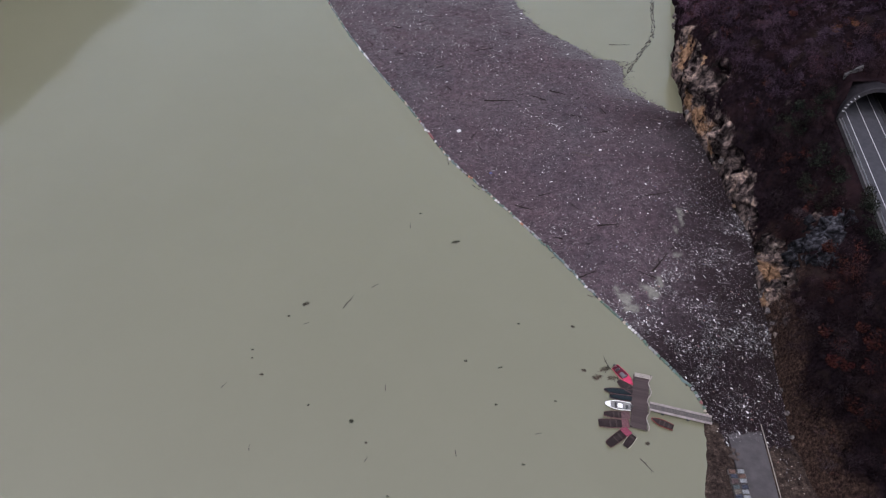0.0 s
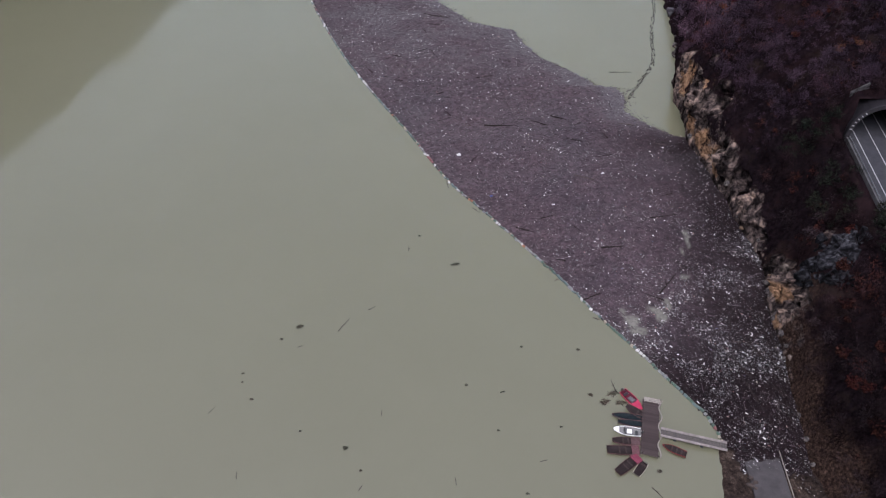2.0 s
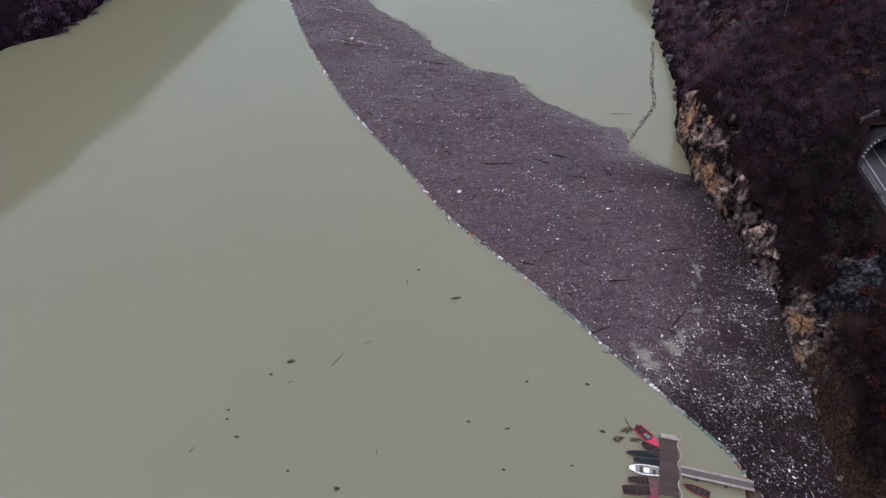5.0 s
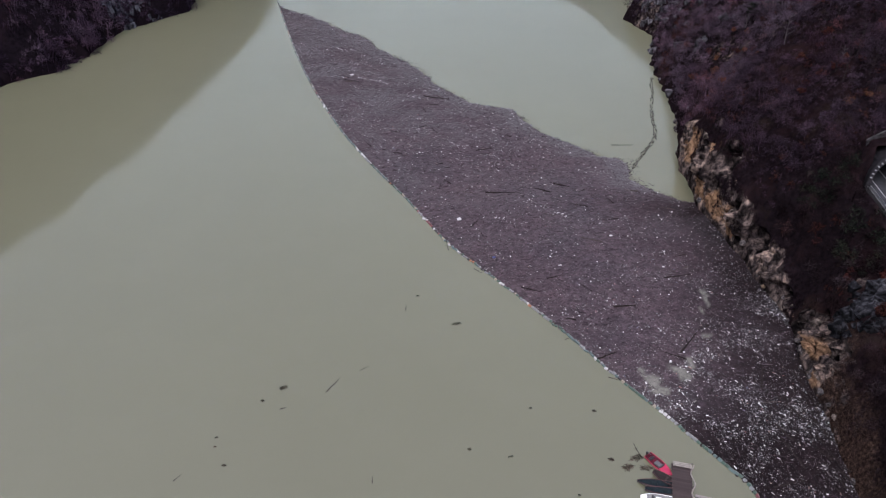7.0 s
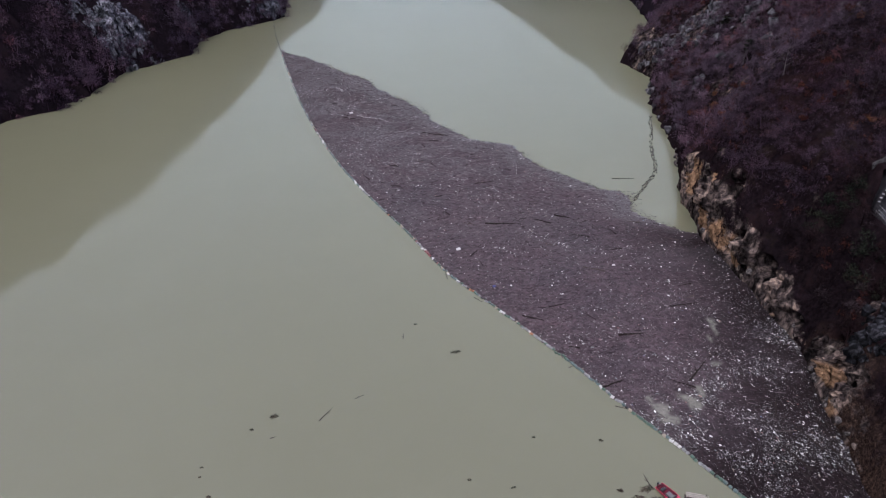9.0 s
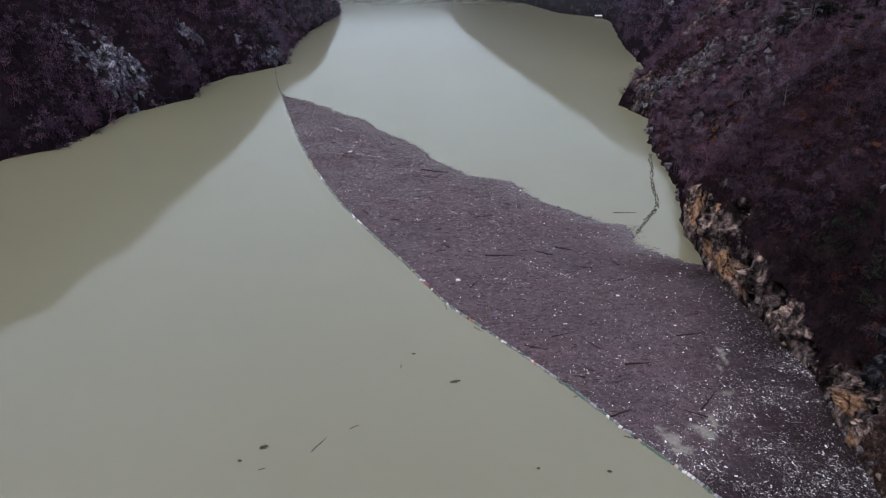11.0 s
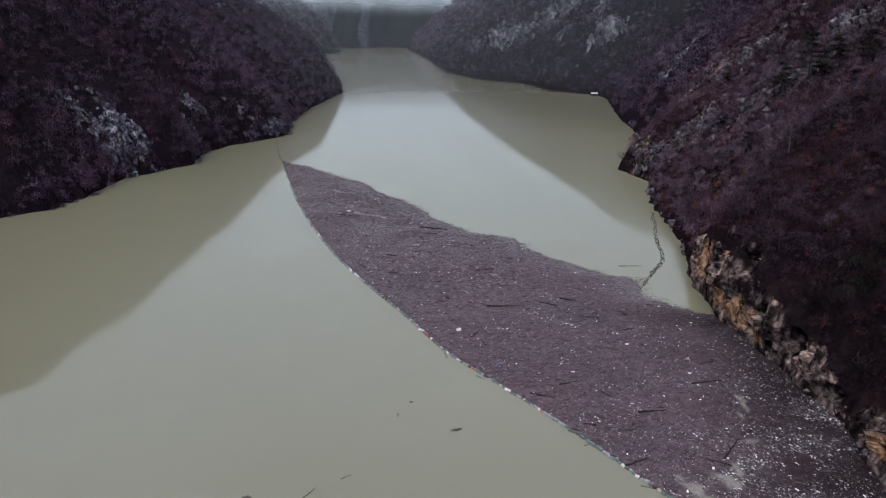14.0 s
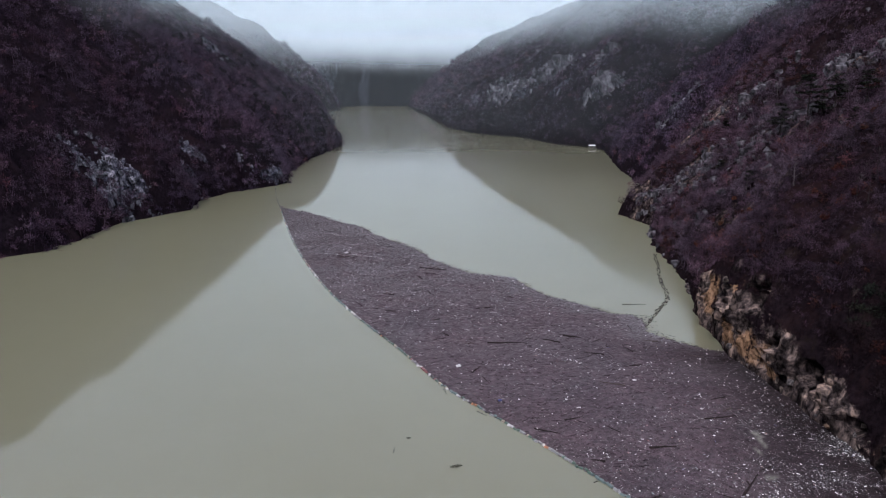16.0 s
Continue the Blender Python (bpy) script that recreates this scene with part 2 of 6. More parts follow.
M_EVERGREEN = twig_material("evergreen_needles", (0.0080, 0.0098, 0.0082), (0.0150, 0.0182, 0.0138), (0.0230, 0.0250, 0.0180), 0.3)

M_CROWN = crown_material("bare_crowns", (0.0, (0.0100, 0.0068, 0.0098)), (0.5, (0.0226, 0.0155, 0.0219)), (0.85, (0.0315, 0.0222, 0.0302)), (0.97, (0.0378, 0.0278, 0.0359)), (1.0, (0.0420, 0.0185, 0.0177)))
# darker copy of the crowns above, with the deep shade among trees in its colours
M_CROWN_LOW = crown_material("bare_crowns_shaded", (0.0, (0.0026, 0.0017, 0.0020)), (0.5, (0.0066, 0.0043, 0.0050)), (0.85, (0.0145, 0.0100, 0.0114)), (0.97, (0.026, 0.020, 0.022)), (1.0, (0.030, 0.0135, 0.011)))
# distance haze put into the next three, paler or bluer than the near crowns
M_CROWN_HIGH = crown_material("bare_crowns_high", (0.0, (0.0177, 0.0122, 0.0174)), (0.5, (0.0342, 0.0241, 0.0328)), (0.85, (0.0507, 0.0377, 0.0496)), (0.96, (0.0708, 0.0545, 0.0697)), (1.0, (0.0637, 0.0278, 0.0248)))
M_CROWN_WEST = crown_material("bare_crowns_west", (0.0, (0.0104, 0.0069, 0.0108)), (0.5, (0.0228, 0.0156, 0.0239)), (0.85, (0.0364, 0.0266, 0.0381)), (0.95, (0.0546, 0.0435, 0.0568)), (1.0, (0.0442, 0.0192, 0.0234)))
M_CROWN_FAR = crown_material("bare_crowns_hazed", (0.0, (0.0117, 0.0087, 0.0145)), (0.5, (0.0306, 0.0223, 0.0351)), (0.85, (0.0494, 0.0371, 0.0544)), (0.95, (0.0676, 0.0525, 0.0725)), (1.0, (0.0598, 0.0282, 0.0333)))

# ---- water ----
water = new("water", mesh_from("water", [(-4000, -4000, 0), (4000, -4000, 0), (4000, 4500, 0), (-4000, 4500, 0)], [(0, 1, 2, 3)], M_WATER))
tagged(water, "murky olive-green reservoir water, almost still", "water", kind="structure")

# ---- land: banks as x of the shore along y, and heights at steps inland ----
INLAND = np.array([0, 2, 6, 12, 25, 50, 100, 200, 400], float)
EAST_Y = [-600, 40, 62, 70, 85, 98, 116, 132, 150, 158, 166, 174, 184, 191, 198, 210, 221, 238, 250, 269, 300, 320, 349, 380, 412, 446, 537, 645, 690, 722, 766, 870, 921, 1069, 1400, 2028, 2400]
EAST_X = [90, 68, 65.5, 67, 69, 71, 74, 73.2, 71.8, 71, 70, 70.6, 71.3, 72.4, 72.8, 77, 79.7, 83, 83.5, 84, 90.5, 97, 89.4, 106, 120, 128.5, 136.6, 153, 160, 158, 121, 97, 51, 8, -23, -90, -130]
# heights of the east bank at 2, 6, 12, 25, 50, 100 m inland
EAST_AT = [-600, 55, 70, 85, 97, 116, 132, 140, 157, 170, 181, 198, 208, 235, 267, 316, 348, 412, 500, 550, 640, 715, 770, 900, 1069, 1400, 2100]
EAST_2 = [2, 3, 4, 6, 8, 6, 7, 9, 16, 14, 16, 11, 5, 3, 2, 4, 5, 4, 4, 4, 3, 3, 5, 6, 6, 4, 4]
EAST_6 = [6, 9, 11, 10, 16, 13, 16, 18, 21, 21, 23, 16, 11, 8, 6, 10, 10, 10, 10, 10, 8, 8, 12, 16, 16, 10, 9]
EAST_12 = [10, 14, 15, 16, 19, 23, 24, 26, 28, 28, 29, 22, 18, 15, 12, 16, 14, 18, 18, 20, 13, 14, 22, 29, 29, 19, 17]
EAST_25 = [18, 21, 22, 23, 24, 25, 31, 33, 40, 40, 40, 37, 35, 33, 25, 30, 27, 36, 37, 40, 24, 26, 42, 48, 44, 34, 32]
EAST_50 = [32, 45, 46, 47, 48, 50, 53, 55, 62, 62, 62, 56, 55, 52, 47, 51, 44, 66, 60, 58, 42, 46, 71, 76, 66, 60, 57]
EAST_100 = [60, 95, 95, 96, 98, 100, 102, 104, 110, 112, 112, 105, 103, 98, 92, 92, 95, 110, 102, 102, 78, 86, 118, 110, 97, 98, 100]


def east_height(y, d):
    cols = [np.zeros_like(y)] + [np.interp(y, EAST_AT, v) for v in (EAST_2, EAST_6, EAST_12, EAST_25, EAST_50, EAST_100)]
    cols += [cols[-1] * 1.75, cols[-1] * 2.6]
    return blend_columns(cols, d)


WEST_Y = [-600, 0, 150, 240, 265, 272, 294, 331, 345, 366, 397, 428, 457, 473, 522, 628, 756, 790, 817, 900, 1100, 1500, 1861, 2100, 2400]
WEST_X = [-200, -195, -190, -180, -168, -158, -154, -153, -144, -132, -137, -128, -106, -104, -114, -115, -108, -112, -124, -200, -310, -300, -262, -330, -400]
WEST_AT = [-600, 250, 350, 480, 620, 720, 780, 900, 1200, 1861, 2200]
WEST_2 = [3, 3, 5, 4, 4, 5, 5, 4, 4, 4, 4]
WEST_6 = [8, 9, 13, 11, 11, 12, 12, 10, 10, 11, 10]
WEST_12 = [14, 17, 22, 20, 20, 23, 24, 19, 19, 21, 19]
WEST_25 = [28, 33, 37, 36, 38, 44, 45, 36, 37, 40, 36]
WEST_50 = [52, 60, 63, 59, 55, 59, 60, 58, 70, 74, 66]
WEST_100 = [90, 105, 109, 103, 93, 97, 96, 95, 118, 124, 112]


def west_height(y, d):
    cols = [np.zeros_like(y)] + [np.interp(y, WEST_AT, v) for v in (WEST_2, WEST_6, WEST_12, WEST_25, WEST_50, WEST_100)]
    cols += [cols[-1] * 1.7, cols[-1] * 2.45]
    return blend_columns(cols, d)


def blend_columns(cols, d):
    k = np.clip(np.searchsorted(INLAND, d, side="right") - 1, 0, len(INLAND) - 2)
    u = np.clip((d - INLAND[k]) / (INLAND[k + 1] - INLAND[k]), 0, 1)
    cols = np.stack(cols, -1)
    low = np.take_along_axis(cols, k[..., None], -1)[..., 0]
    high = np.take_along_axis(cols, k[..., None] + 1, -1)[..., 0]
    return low + (high - low) * u


# outcrops of bare rock: y, inland, half-size along y, half-size inland, how proud
EAST_ROCK = [(338, 6, 20, 12, 1.0), (325, 18, 24, 14, 1.0), (380, 26, 30, 14, 1.0), (235, 16, 14, 7, 0.5), (205, 24, 16, 8, 0.6), (190, 0.4, 13, 2.1, 0.5), (170, 0.6, 15, 2.3, 0.5), (150, 0.4, 14, 2.0, 0.4), (139, 10.2, 3.5, 2.0, 0.3), (161, 4.2, 9, 2.2, 0.5), (176, 4.5, 5, 2.0, 0.5), (122, 0.3, 18, 2.4, 0.5), (109, 0.5, 9, 2.6, 0.5), (98, 1, 10, 4.6, 0.8), (106, 8, 3, 3, 1.0),
             (336, 9, 16, 9, 3.0), (322, 30, 12, 9, 2.0), (352, 4, 8, 4, 1.0), (281, 36, 15, 9, 2.0), (268, 50, 14, 9, 3.0), (350, 64, 7, 8, 6.0), (287, 72, 15, 8, 4.0), (271, 78, 12, 8, 3.0), (300, 46, 14, 9, 2.0),
             (240, 29, 13, 8, 1.0), (208, 40, 14, 8, 2.0), (505, 32, 22, 12, 4.0), (530, 52, 24, 12, 4.0), (400, 34, 22, 12, 3.0), (370, 46, 20, 12, 3.0),
             (930, 35, 60, 18, 6.0), (885, 58, 30, 22, 6.0), (1010, 22, 40, 12, 4.0), (758, 44, 9, 22, 9.0), (800, 62, 14, 16, 6.0), (830, 26, 16, 18, 5.0), (1080, 22, 20, 10, 4.0)]
WEST_ROCK = [(340, 16, 9, 17, 1.5), (346, 8, 6, 8, 1.0), (332, 9, 6, 8, 1.0), (460, 4, 14, 3, 0.6), (419, 18, 6, 9, 0.8), (399, 5, 5, 6, 0.6), (664, 95, 14, 9, 1.0)]


def rock_mask(y, d, rocks, seed):
    f = np.zeros_like(y)
    proud = np.zeros_like(y)
    wob = (fbm(y, d, 9, 4, seed) - 0.5) * 1.6
    for ry, rd, sy, sd, up in rocks:
        g = np.clip(1.2 - np.hypot((y - ry) / sy, (d - rd) / sd) + wob * 1.4, 0, 1) * (1.0 if rd < 3 else 1.0 if rocks is WEST_ROCK else 0.72 if ry > 430 else 0.6)
        f, proud = np.maximum(f, g), np.maximum(proud, g * up)
    return f, proud


# hollows under overhangs in the shore cliff: y, height, half-sizes, depth
HOLLOWS = [(136.5, 6.8, 4.2, 2.4, 8.0), (160, 15.5, 4.0, 3.4, 5.0), (170, 5, 3.0, 1.6, 2.5), (151, 3.0, 3.0, 1.3, 2.5), (121, 3.5, 3.5, 1.5, 2.5), (199, 2.0, 4, 1.3, 2.0), (106, 7, 3, 2.4, 3.0)]


def bank(side, y, d):
    """Place of the ground at y along the shore and d metres inland, and how rocky it is."""
    sx, hx, rocks, ys, sgn = (EAST_X, east_height, EAST_ROCK, EAST_Y, 1) if side == "east" else (WEST_X, west_height, WEST_ROCK, WEST_Y, -1)
    shore = np.interp(y, ys, sx) + (fbm(y, y * 0, 6, 3, 3) - 0.5) * (2.2 * np.clip((np.abs(y) - 40) / 100, 0.4, 1.6) if side == "east" else 4.5)
    z = hx(y, np.maximum(d, 0))
    rocky, proud = rock_mask(y, d, rocks, 11)
    inland = np.clip(d / 15, 0, 1)
    far = np.clip(np.abs(y) / 500, 0.5, 1.6)
    z = z + (fbm(y, d, 28, 4, 5) - 0.5) * 14 * inland * far + (ridged(y, d * 0.45, 13, 4, 8) - 0.6) * 7 * inland
    z = z + (ridged(y, d * 0.22, 58, 3, 14) - 0.62) * 17 * np.clip((d - 14) / 45, 0, 1) * np.clip((np.abs(y) - 175) / 60, 0, 1)
    crag = 0.52 * ridged(y, z * 1.3, 8.5, 5, 21) + 0.33 * ridged(y + 0.4 * z, z, 3.0, 4, 25) + 0.15 * ridged(y - 0.3 * z, z * 1.6, 1.1, 3, 27) - 0.55
    z = z + rocky * proud * (0.6 + 2.2 * (ridged(y, d, 7, 4, 31) - 0.5)) + np.where(d > 0.3, (fbm(y, d, 3, 3, 9) - 0.5) * 1.6, 0) * np.clip(d / 3, 0, 1)
    warp = (fbm(y, z, 7, 2, 33) - 0.5) * 5
    broken = 0.5 * facets(y + 0.35 * z + warp, z * 0.8 - warp, 6.5, 21) + 0.32 * facets(y - 0.25 * z, z * 0.75 + warp, 2.6, 25) + 0.18 * facets(y, z * 0.8, 1.15, 27)
    crag = crag * (1 - rocky) + 1.25 * broken * rocky
    out = -(rocky * 5.2 + 0.5) * crag * np.clip(d / 1.2, 0, 1) - rocky * proud * 0.25
    if side == "east":
        for cy, cz, sy, sz, deep in HOLLOWS:
            out = out + deep * smooth01(1.25 - np.hypot((y - cy) / sy, (z - cz) / sz)) * (d < 9)
        z, out = road_bench(shore + d, y, z, out)
    z = np.where(d <= 0, -2.5 + d * 0, np.maximum(z, 0.15))
    return shore * 1.0 + sgn * (d + out), y + crag * rocky * 1.2, z, rocky


ROAD_Z = 23.2
PORTAL_Y = 133.0


def road_mid(y):
    return 98.1 + (y - PORTAL_Y) * 0.142


def road_bench(x, y, z, out):
    """Cut the shelf of the road into the hill south of the tunnel."""
    off = np.abs(x - road_mid(y))
    flat = smooth01((9.0 - off) / 2.2) * smooth01((PORTAL_Y + 1.0 - y) / 1.0)
    above = smooth01((off - 6.5) / 2) * (x > road_mid(y)) * (y < PORTAL_Y)
    z = z * (1 - flat) + (ROAD_Z - 0.35) * flat + above * 3
    crown = smooth01((8.5 - off) / 2.5) * smooth01((y - PORTAL_Y) / 1.5) * smooth01((PORTAL_Y + 14 - y) / 4)
    z = np.where(crown > 0, np.maximum(z, z * (1 - crown) + (ROAD_Z + 9.3) * crown), z)
    return z, out * (1 - flat)


def build_bank(name, side, ys, ds, material, label):
    y, d = np.meshgrid(ys, ds, indexing="ij")
    px, py, pz, rocky = bank(side, y, d)
    faces = grid_faces(len(ys), len(ds))
    if side == "east":
        fx, fy, fz = (v.ravel()[faces].mean(1) for v in (px, py, pz))
        bore = (np.abs(fx - road_mid(fy)) < 6.2) & (fy > PORTAL_Y - 2) & (fy < PORTAL_Y + 5) & (fz > ROAD_Z - 0.3) & (fz < ROAD_Z + 8.6)
        faces = faces[~bore]
    me = mesh_from(name, np.stack([px, py, pz], -1).reshape(-1, 3), faces, material, True)
    a = me.attributes.new("rocky", "FLOAT", "POINT")
    steep = np.clip((np.gradient(pz, axis=1) / np.maximum(np.gradient(np.broadcast_to(ds, pz.shape), axis=1), 0.05) - 2.2) / 3.0, 0, 0.45) * (ys[:, None] < 430) * (side == "east")
    a.data.foreach_set("value", np.clip(np.maximum(rocky, steep), 0, 1).astype(np.float32).ravel())
    ochre = np.zeros_like(y)
    for ry, rz, sy, sz in ((183, 10, 5.0, 7.0), (191, 4, 4, 4), (167, 5, 7, 5), (156, 5, 7, 4.5), (171, 16, 5, 3), (147, 3, 4, 2), (101, 5, 4, 3), (96, 2, 3, 2)):
        ochre = np.maximum(ochre, np.clip(1.15 - np.hypot((y - ry) / sy, (pz - rz) / sz), 0, 1) * (side == "east") * (d < 8))
    a = me.attributes.new("rusty", "FLOAT", "POINT")
    a.data.foreach_set("value", ochre.astype(np.float32).ravel())
    low = me.attributes.new("bare", "FLOAT", "POINT")
    bare = smooth01((4.4 + 2.2 * smooth01((72 - y) / 14) - d + 6 * (fbm(y, d, 5, 3, 87) - 0.5)) / 3) * smooth01((116 - y) / 10) * smooth01((y - 36) / 10) * (side == "east") * 0.75
    low.data.foreach_set("value", bare.astype(np.float32).ravel())
    me.polygons.foreach_set("use_smooth", (np.maximum(rocky, steep).ravel()[faces].mean(1) < 0.3))
    ob = new(name, me)
    return tagged(ob, label, "hillside", kind="structure")


NEAR_D = np.r_[-6, -0.6, 0, np.linspace(0.06, 4.2, 44), np.linspace(4.5, 14, 30), np.linspace(14.8, 60, 50), np.linspace(63, 130, 22), np.linspace(140, 400, 14)]
FAR_D = np.r_[-10, -1, 0, np.linspace(0.8, 30, 24), np.linspace(33, 130, 30), np.linspace(140, 400, 18)]
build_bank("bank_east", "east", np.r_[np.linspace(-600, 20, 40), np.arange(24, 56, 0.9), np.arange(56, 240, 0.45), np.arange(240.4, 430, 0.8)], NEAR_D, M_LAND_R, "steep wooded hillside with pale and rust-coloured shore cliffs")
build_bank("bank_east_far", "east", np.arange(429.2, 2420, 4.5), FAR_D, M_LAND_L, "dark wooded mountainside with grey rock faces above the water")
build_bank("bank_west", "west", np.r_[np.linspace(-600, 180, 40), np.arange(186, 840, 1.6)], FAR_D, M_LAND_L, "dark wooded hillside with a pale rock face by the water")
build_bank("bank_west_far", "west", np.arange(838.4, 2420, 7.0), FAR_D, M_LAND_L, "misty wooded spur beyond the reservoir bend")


def closing_mountain(name, y0, sgn, label):
    x, d = np.meshgrid(np.arange(-900, 901, 9.0), np.r_[-20, 0, np.linspace(4, 420, 60)], indexing="ij")
    z = 1.25 * d + 60 * smooth01(d / 120) * fbm(x, d, 160, 3, 41) + (ridged(x, d * 0.35, 60, 4, 44) - 0.6) * 46 * np.clip(d / 60, 0, 1)
    z = np.where(d <= 0, -3, np.maximum(z, 0.5))
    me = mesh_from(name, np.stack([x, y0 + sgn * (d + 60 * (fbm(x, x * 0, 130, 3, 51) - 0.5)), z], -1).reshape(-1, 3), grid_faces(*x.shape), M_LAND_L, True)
    a = me.attributes.new("rocky", "FLOAT", "POINT")
    a.data.foreach_set("value", np.clip((fbm(x + 14 * fbm(x, d, 40, 2, 66), d * 0.16, 46, 4, 61) - 0.54) * 5.5, 0, 0.6).astype(np.float32).ravel())
    return tagged(new(name, me), label, "mountain", kind="structure")


closing_mountain("mountain_north", 2150, 1, "distant mountain with pale cliffs half lost in cloud")
closing_mountain("mountain_south", -620, -1, "wooded mountainside closing the valley")

# ---- woods ----
def tufts(name, material, centre, height, spread, twigs, width, seed, label, category):
    """Bare crowns: a stem and a few rounded lobes of overlapping twig sprays at each place; one object of uncountable stuff."""
    r = np.random.default_rng(seed)
    n, lobes = len(centre), 6
    lean = r.normal(0, 0.10, (n, 3)) * (1, 1, 0) * height[:, None]
    ang = r.uniform(0, 2 * np.pi, (n, 1)) + np.arange(lobes) * (2 * np.pi / (lobes - 1)) + r.normal(0, 0.35, (n, lobes))
    rad = np.where(np.arange(lobes) == 0, 0.1, 0.55) * spread[:, None] * r.uniform(0.6, 1.2, (n, lobes))
    up = height[:, None] * np.where(np.arange(lobes) == 0, 0.78, 0.52) * r.uniform(0.75, 1.2, (n, lobes))
    lobe = centre[:, None] + lean[:, None] * 0.8 + np.stack([np.cos(ang) * rad, np.sin(ang) * rad, up], -1)
    total = n * twigs
    tree = np.repeat(np.arange(n), twigs)
    c, s = lobe[tree, r.integers(0, lobes, total)], spread[tree]
    out = r.normal(size=(total, 3)) + (0, 0, 0.35)
    out /= np.linalg.norm(out, axis=1)[:, None]
    way = out * 0.75 + np.cross(out, r.normal(size=(total, 3))) * 0.55 + (0, 0, 0.25)
    way /= np.linalg.norm(way, axis=1)[:, None]
    base = c + out * (s * r.uniform(0.12, 0.42, total))[:, None]
    tip = base + way * (s * r.uniform(0.22, 0.55, total))[:, None]
    side = np.cross(way, out + r.normal(0, 0.35, (total, 3)))
    side *= (width * r.uniform(0.6, 1.4, total) / np.maximum(np.linalg.norm(side, axis=1), 1e-3))[:, None]
    twig = np.stack([base + side, tip, base - side], 1).reshape(-1, 3)
    foot, top = centre - (0, 0, 0.4), centre + lean + np.stack([0 * height, 0 * height, height * 0.8], 1)
    thick = np.stack([height * 0.016, 0 * height, 0 * height], 1)
    across = thick[:, [1, 0, 2]]
    stem = np.concatenate([np.stack([foot - thick, foot + thick, top], 1), np.stack([foot - across, foot + across, top], 1)]).reshape(-1, 3)
    verts = np.concatenate([twig, stem])
    me = mesh_from(name, verts, np.arange(len(verts)).reshape(-1, 3), material)
    tone = r.uniform(0, 1, n)
    a = me.attributes.new("tone", "FLOAT", "POINT")
    a.data.foreach_set("value", np.concatenate([np.repeat(tone[tree], 3), np.repeat(np.tile(tone, 2), 3)]).astype(np.float32))
    return tagged(new(name, me), label, category, kind="stuff")


def scatter(side, y0, y1, d0, d1, spacing, seed, keep):
    """Places for trees on a bank, thinned by keep(y, d, rocky)."""
    r = np.random.default_rng(seed)
    n = int((y1 - y0) * (d1 - d0) / spacing**2)
    y, d = r.uniform(y0, y1, n), r.uniform(d0, d1, n)
    px, py, pz, rocky = bank(side, y, d)
    ok = r.uniform(size=n) < keep(y, d, rocky)
    if side == "east":
        ok &= (d > np.where(y > 112, 2.6, 1.2) + 2.0 * fbm(y, y * 0, 5, 2, 66)) | (y < 84) | (y > 203)
        ok &= np.hypot((y - 100.5) / 6.5, (d - 7.5) / 4.2) > 1
    if side == "east":
        off = np.abs(px - road_mid(py))
        ok &= ~((off < (9.5 if seed != 117 else 6.6)) & (py < PORTAL_Y + 2.5))
    return np.stack([px, py, pz], -1)[ok], r


def thin_on_rock(y, d, rocky):
    return 1 - 0.75 * np.clip(rocky * 1.3, 0, 1)


def wood(name, side, y0, y1, d0, d1, spacing, size, twigs, width, material, seed, label, keep=thin_on_rock, broad=0.46):
    c, r = scatter(side, y0, y1, d0, d1, spacing, seed, keep)
    k = r.uniform(0.6, 1.35, len(c)) * size * np.clip(0.5 + 0.95 * fbm(c[:, 0], c[:, 1], 12, 2, 77), 0.5, 1.3)
    return tufts(name, material, c, k, k * broad, twigs, width, seed + 1, label, "woods")


def russet_patch(y, d, rocky):
    return (fbm(y, d, 14, 3, 91) > 0.54) * (rocky < 0.25) * np.where((y > 105) & (y < 200), 0.3, 0.85)


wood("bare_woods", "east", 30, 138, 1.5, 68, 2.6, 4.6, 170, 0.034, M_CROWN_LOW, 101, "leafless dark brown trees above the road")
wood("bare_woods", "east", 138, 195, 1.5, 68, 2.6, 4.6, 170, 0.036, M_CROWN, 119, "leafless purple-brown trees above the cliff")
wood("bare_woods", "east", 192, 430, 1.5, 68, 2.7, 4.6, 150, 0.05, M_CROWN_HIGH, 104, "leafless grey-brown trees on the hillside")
wood("brushwood", "east", 30, 138, 1.0, 68, 1.5, 1.7, 36, 0.042, M_CROWN_LOW, 121, "low shade-darkened brushwood covering the hillside", broad=0.7)
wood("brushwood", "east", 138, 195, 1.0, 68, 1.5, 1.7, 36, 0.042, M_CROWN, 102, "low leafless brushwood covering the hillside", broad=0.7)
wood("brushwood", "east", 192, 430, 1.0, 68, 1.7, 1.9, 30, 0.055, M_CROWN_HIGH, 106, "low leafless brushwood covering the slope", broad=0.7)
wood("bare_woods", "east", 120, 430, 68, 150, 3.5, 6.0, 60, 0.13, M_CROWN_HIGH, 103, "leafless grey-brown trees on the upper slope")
wood("brushwood", "east", 44, 92, 6.0, 24, 1.15, 1.5, 40, 0.04, M_CROWN_LOW, 127, "tangled shade-darkened brushwood beside the yard", broad=0.75)
wood("russet_scrub", "east", 30, 430, 1.5, 80, 2.4, 2.6, 60, 0.075, M_RUSSET, 105, "scrub that kept its russet leaves", russet_patch, 0.6)
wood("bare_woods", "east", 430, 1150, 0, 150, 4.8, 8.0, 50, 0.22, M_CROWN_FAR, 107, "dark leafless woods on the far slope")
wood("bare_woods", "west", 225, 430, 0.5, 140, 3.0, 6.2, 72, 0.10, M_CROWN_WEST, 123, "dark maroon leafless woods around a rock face")
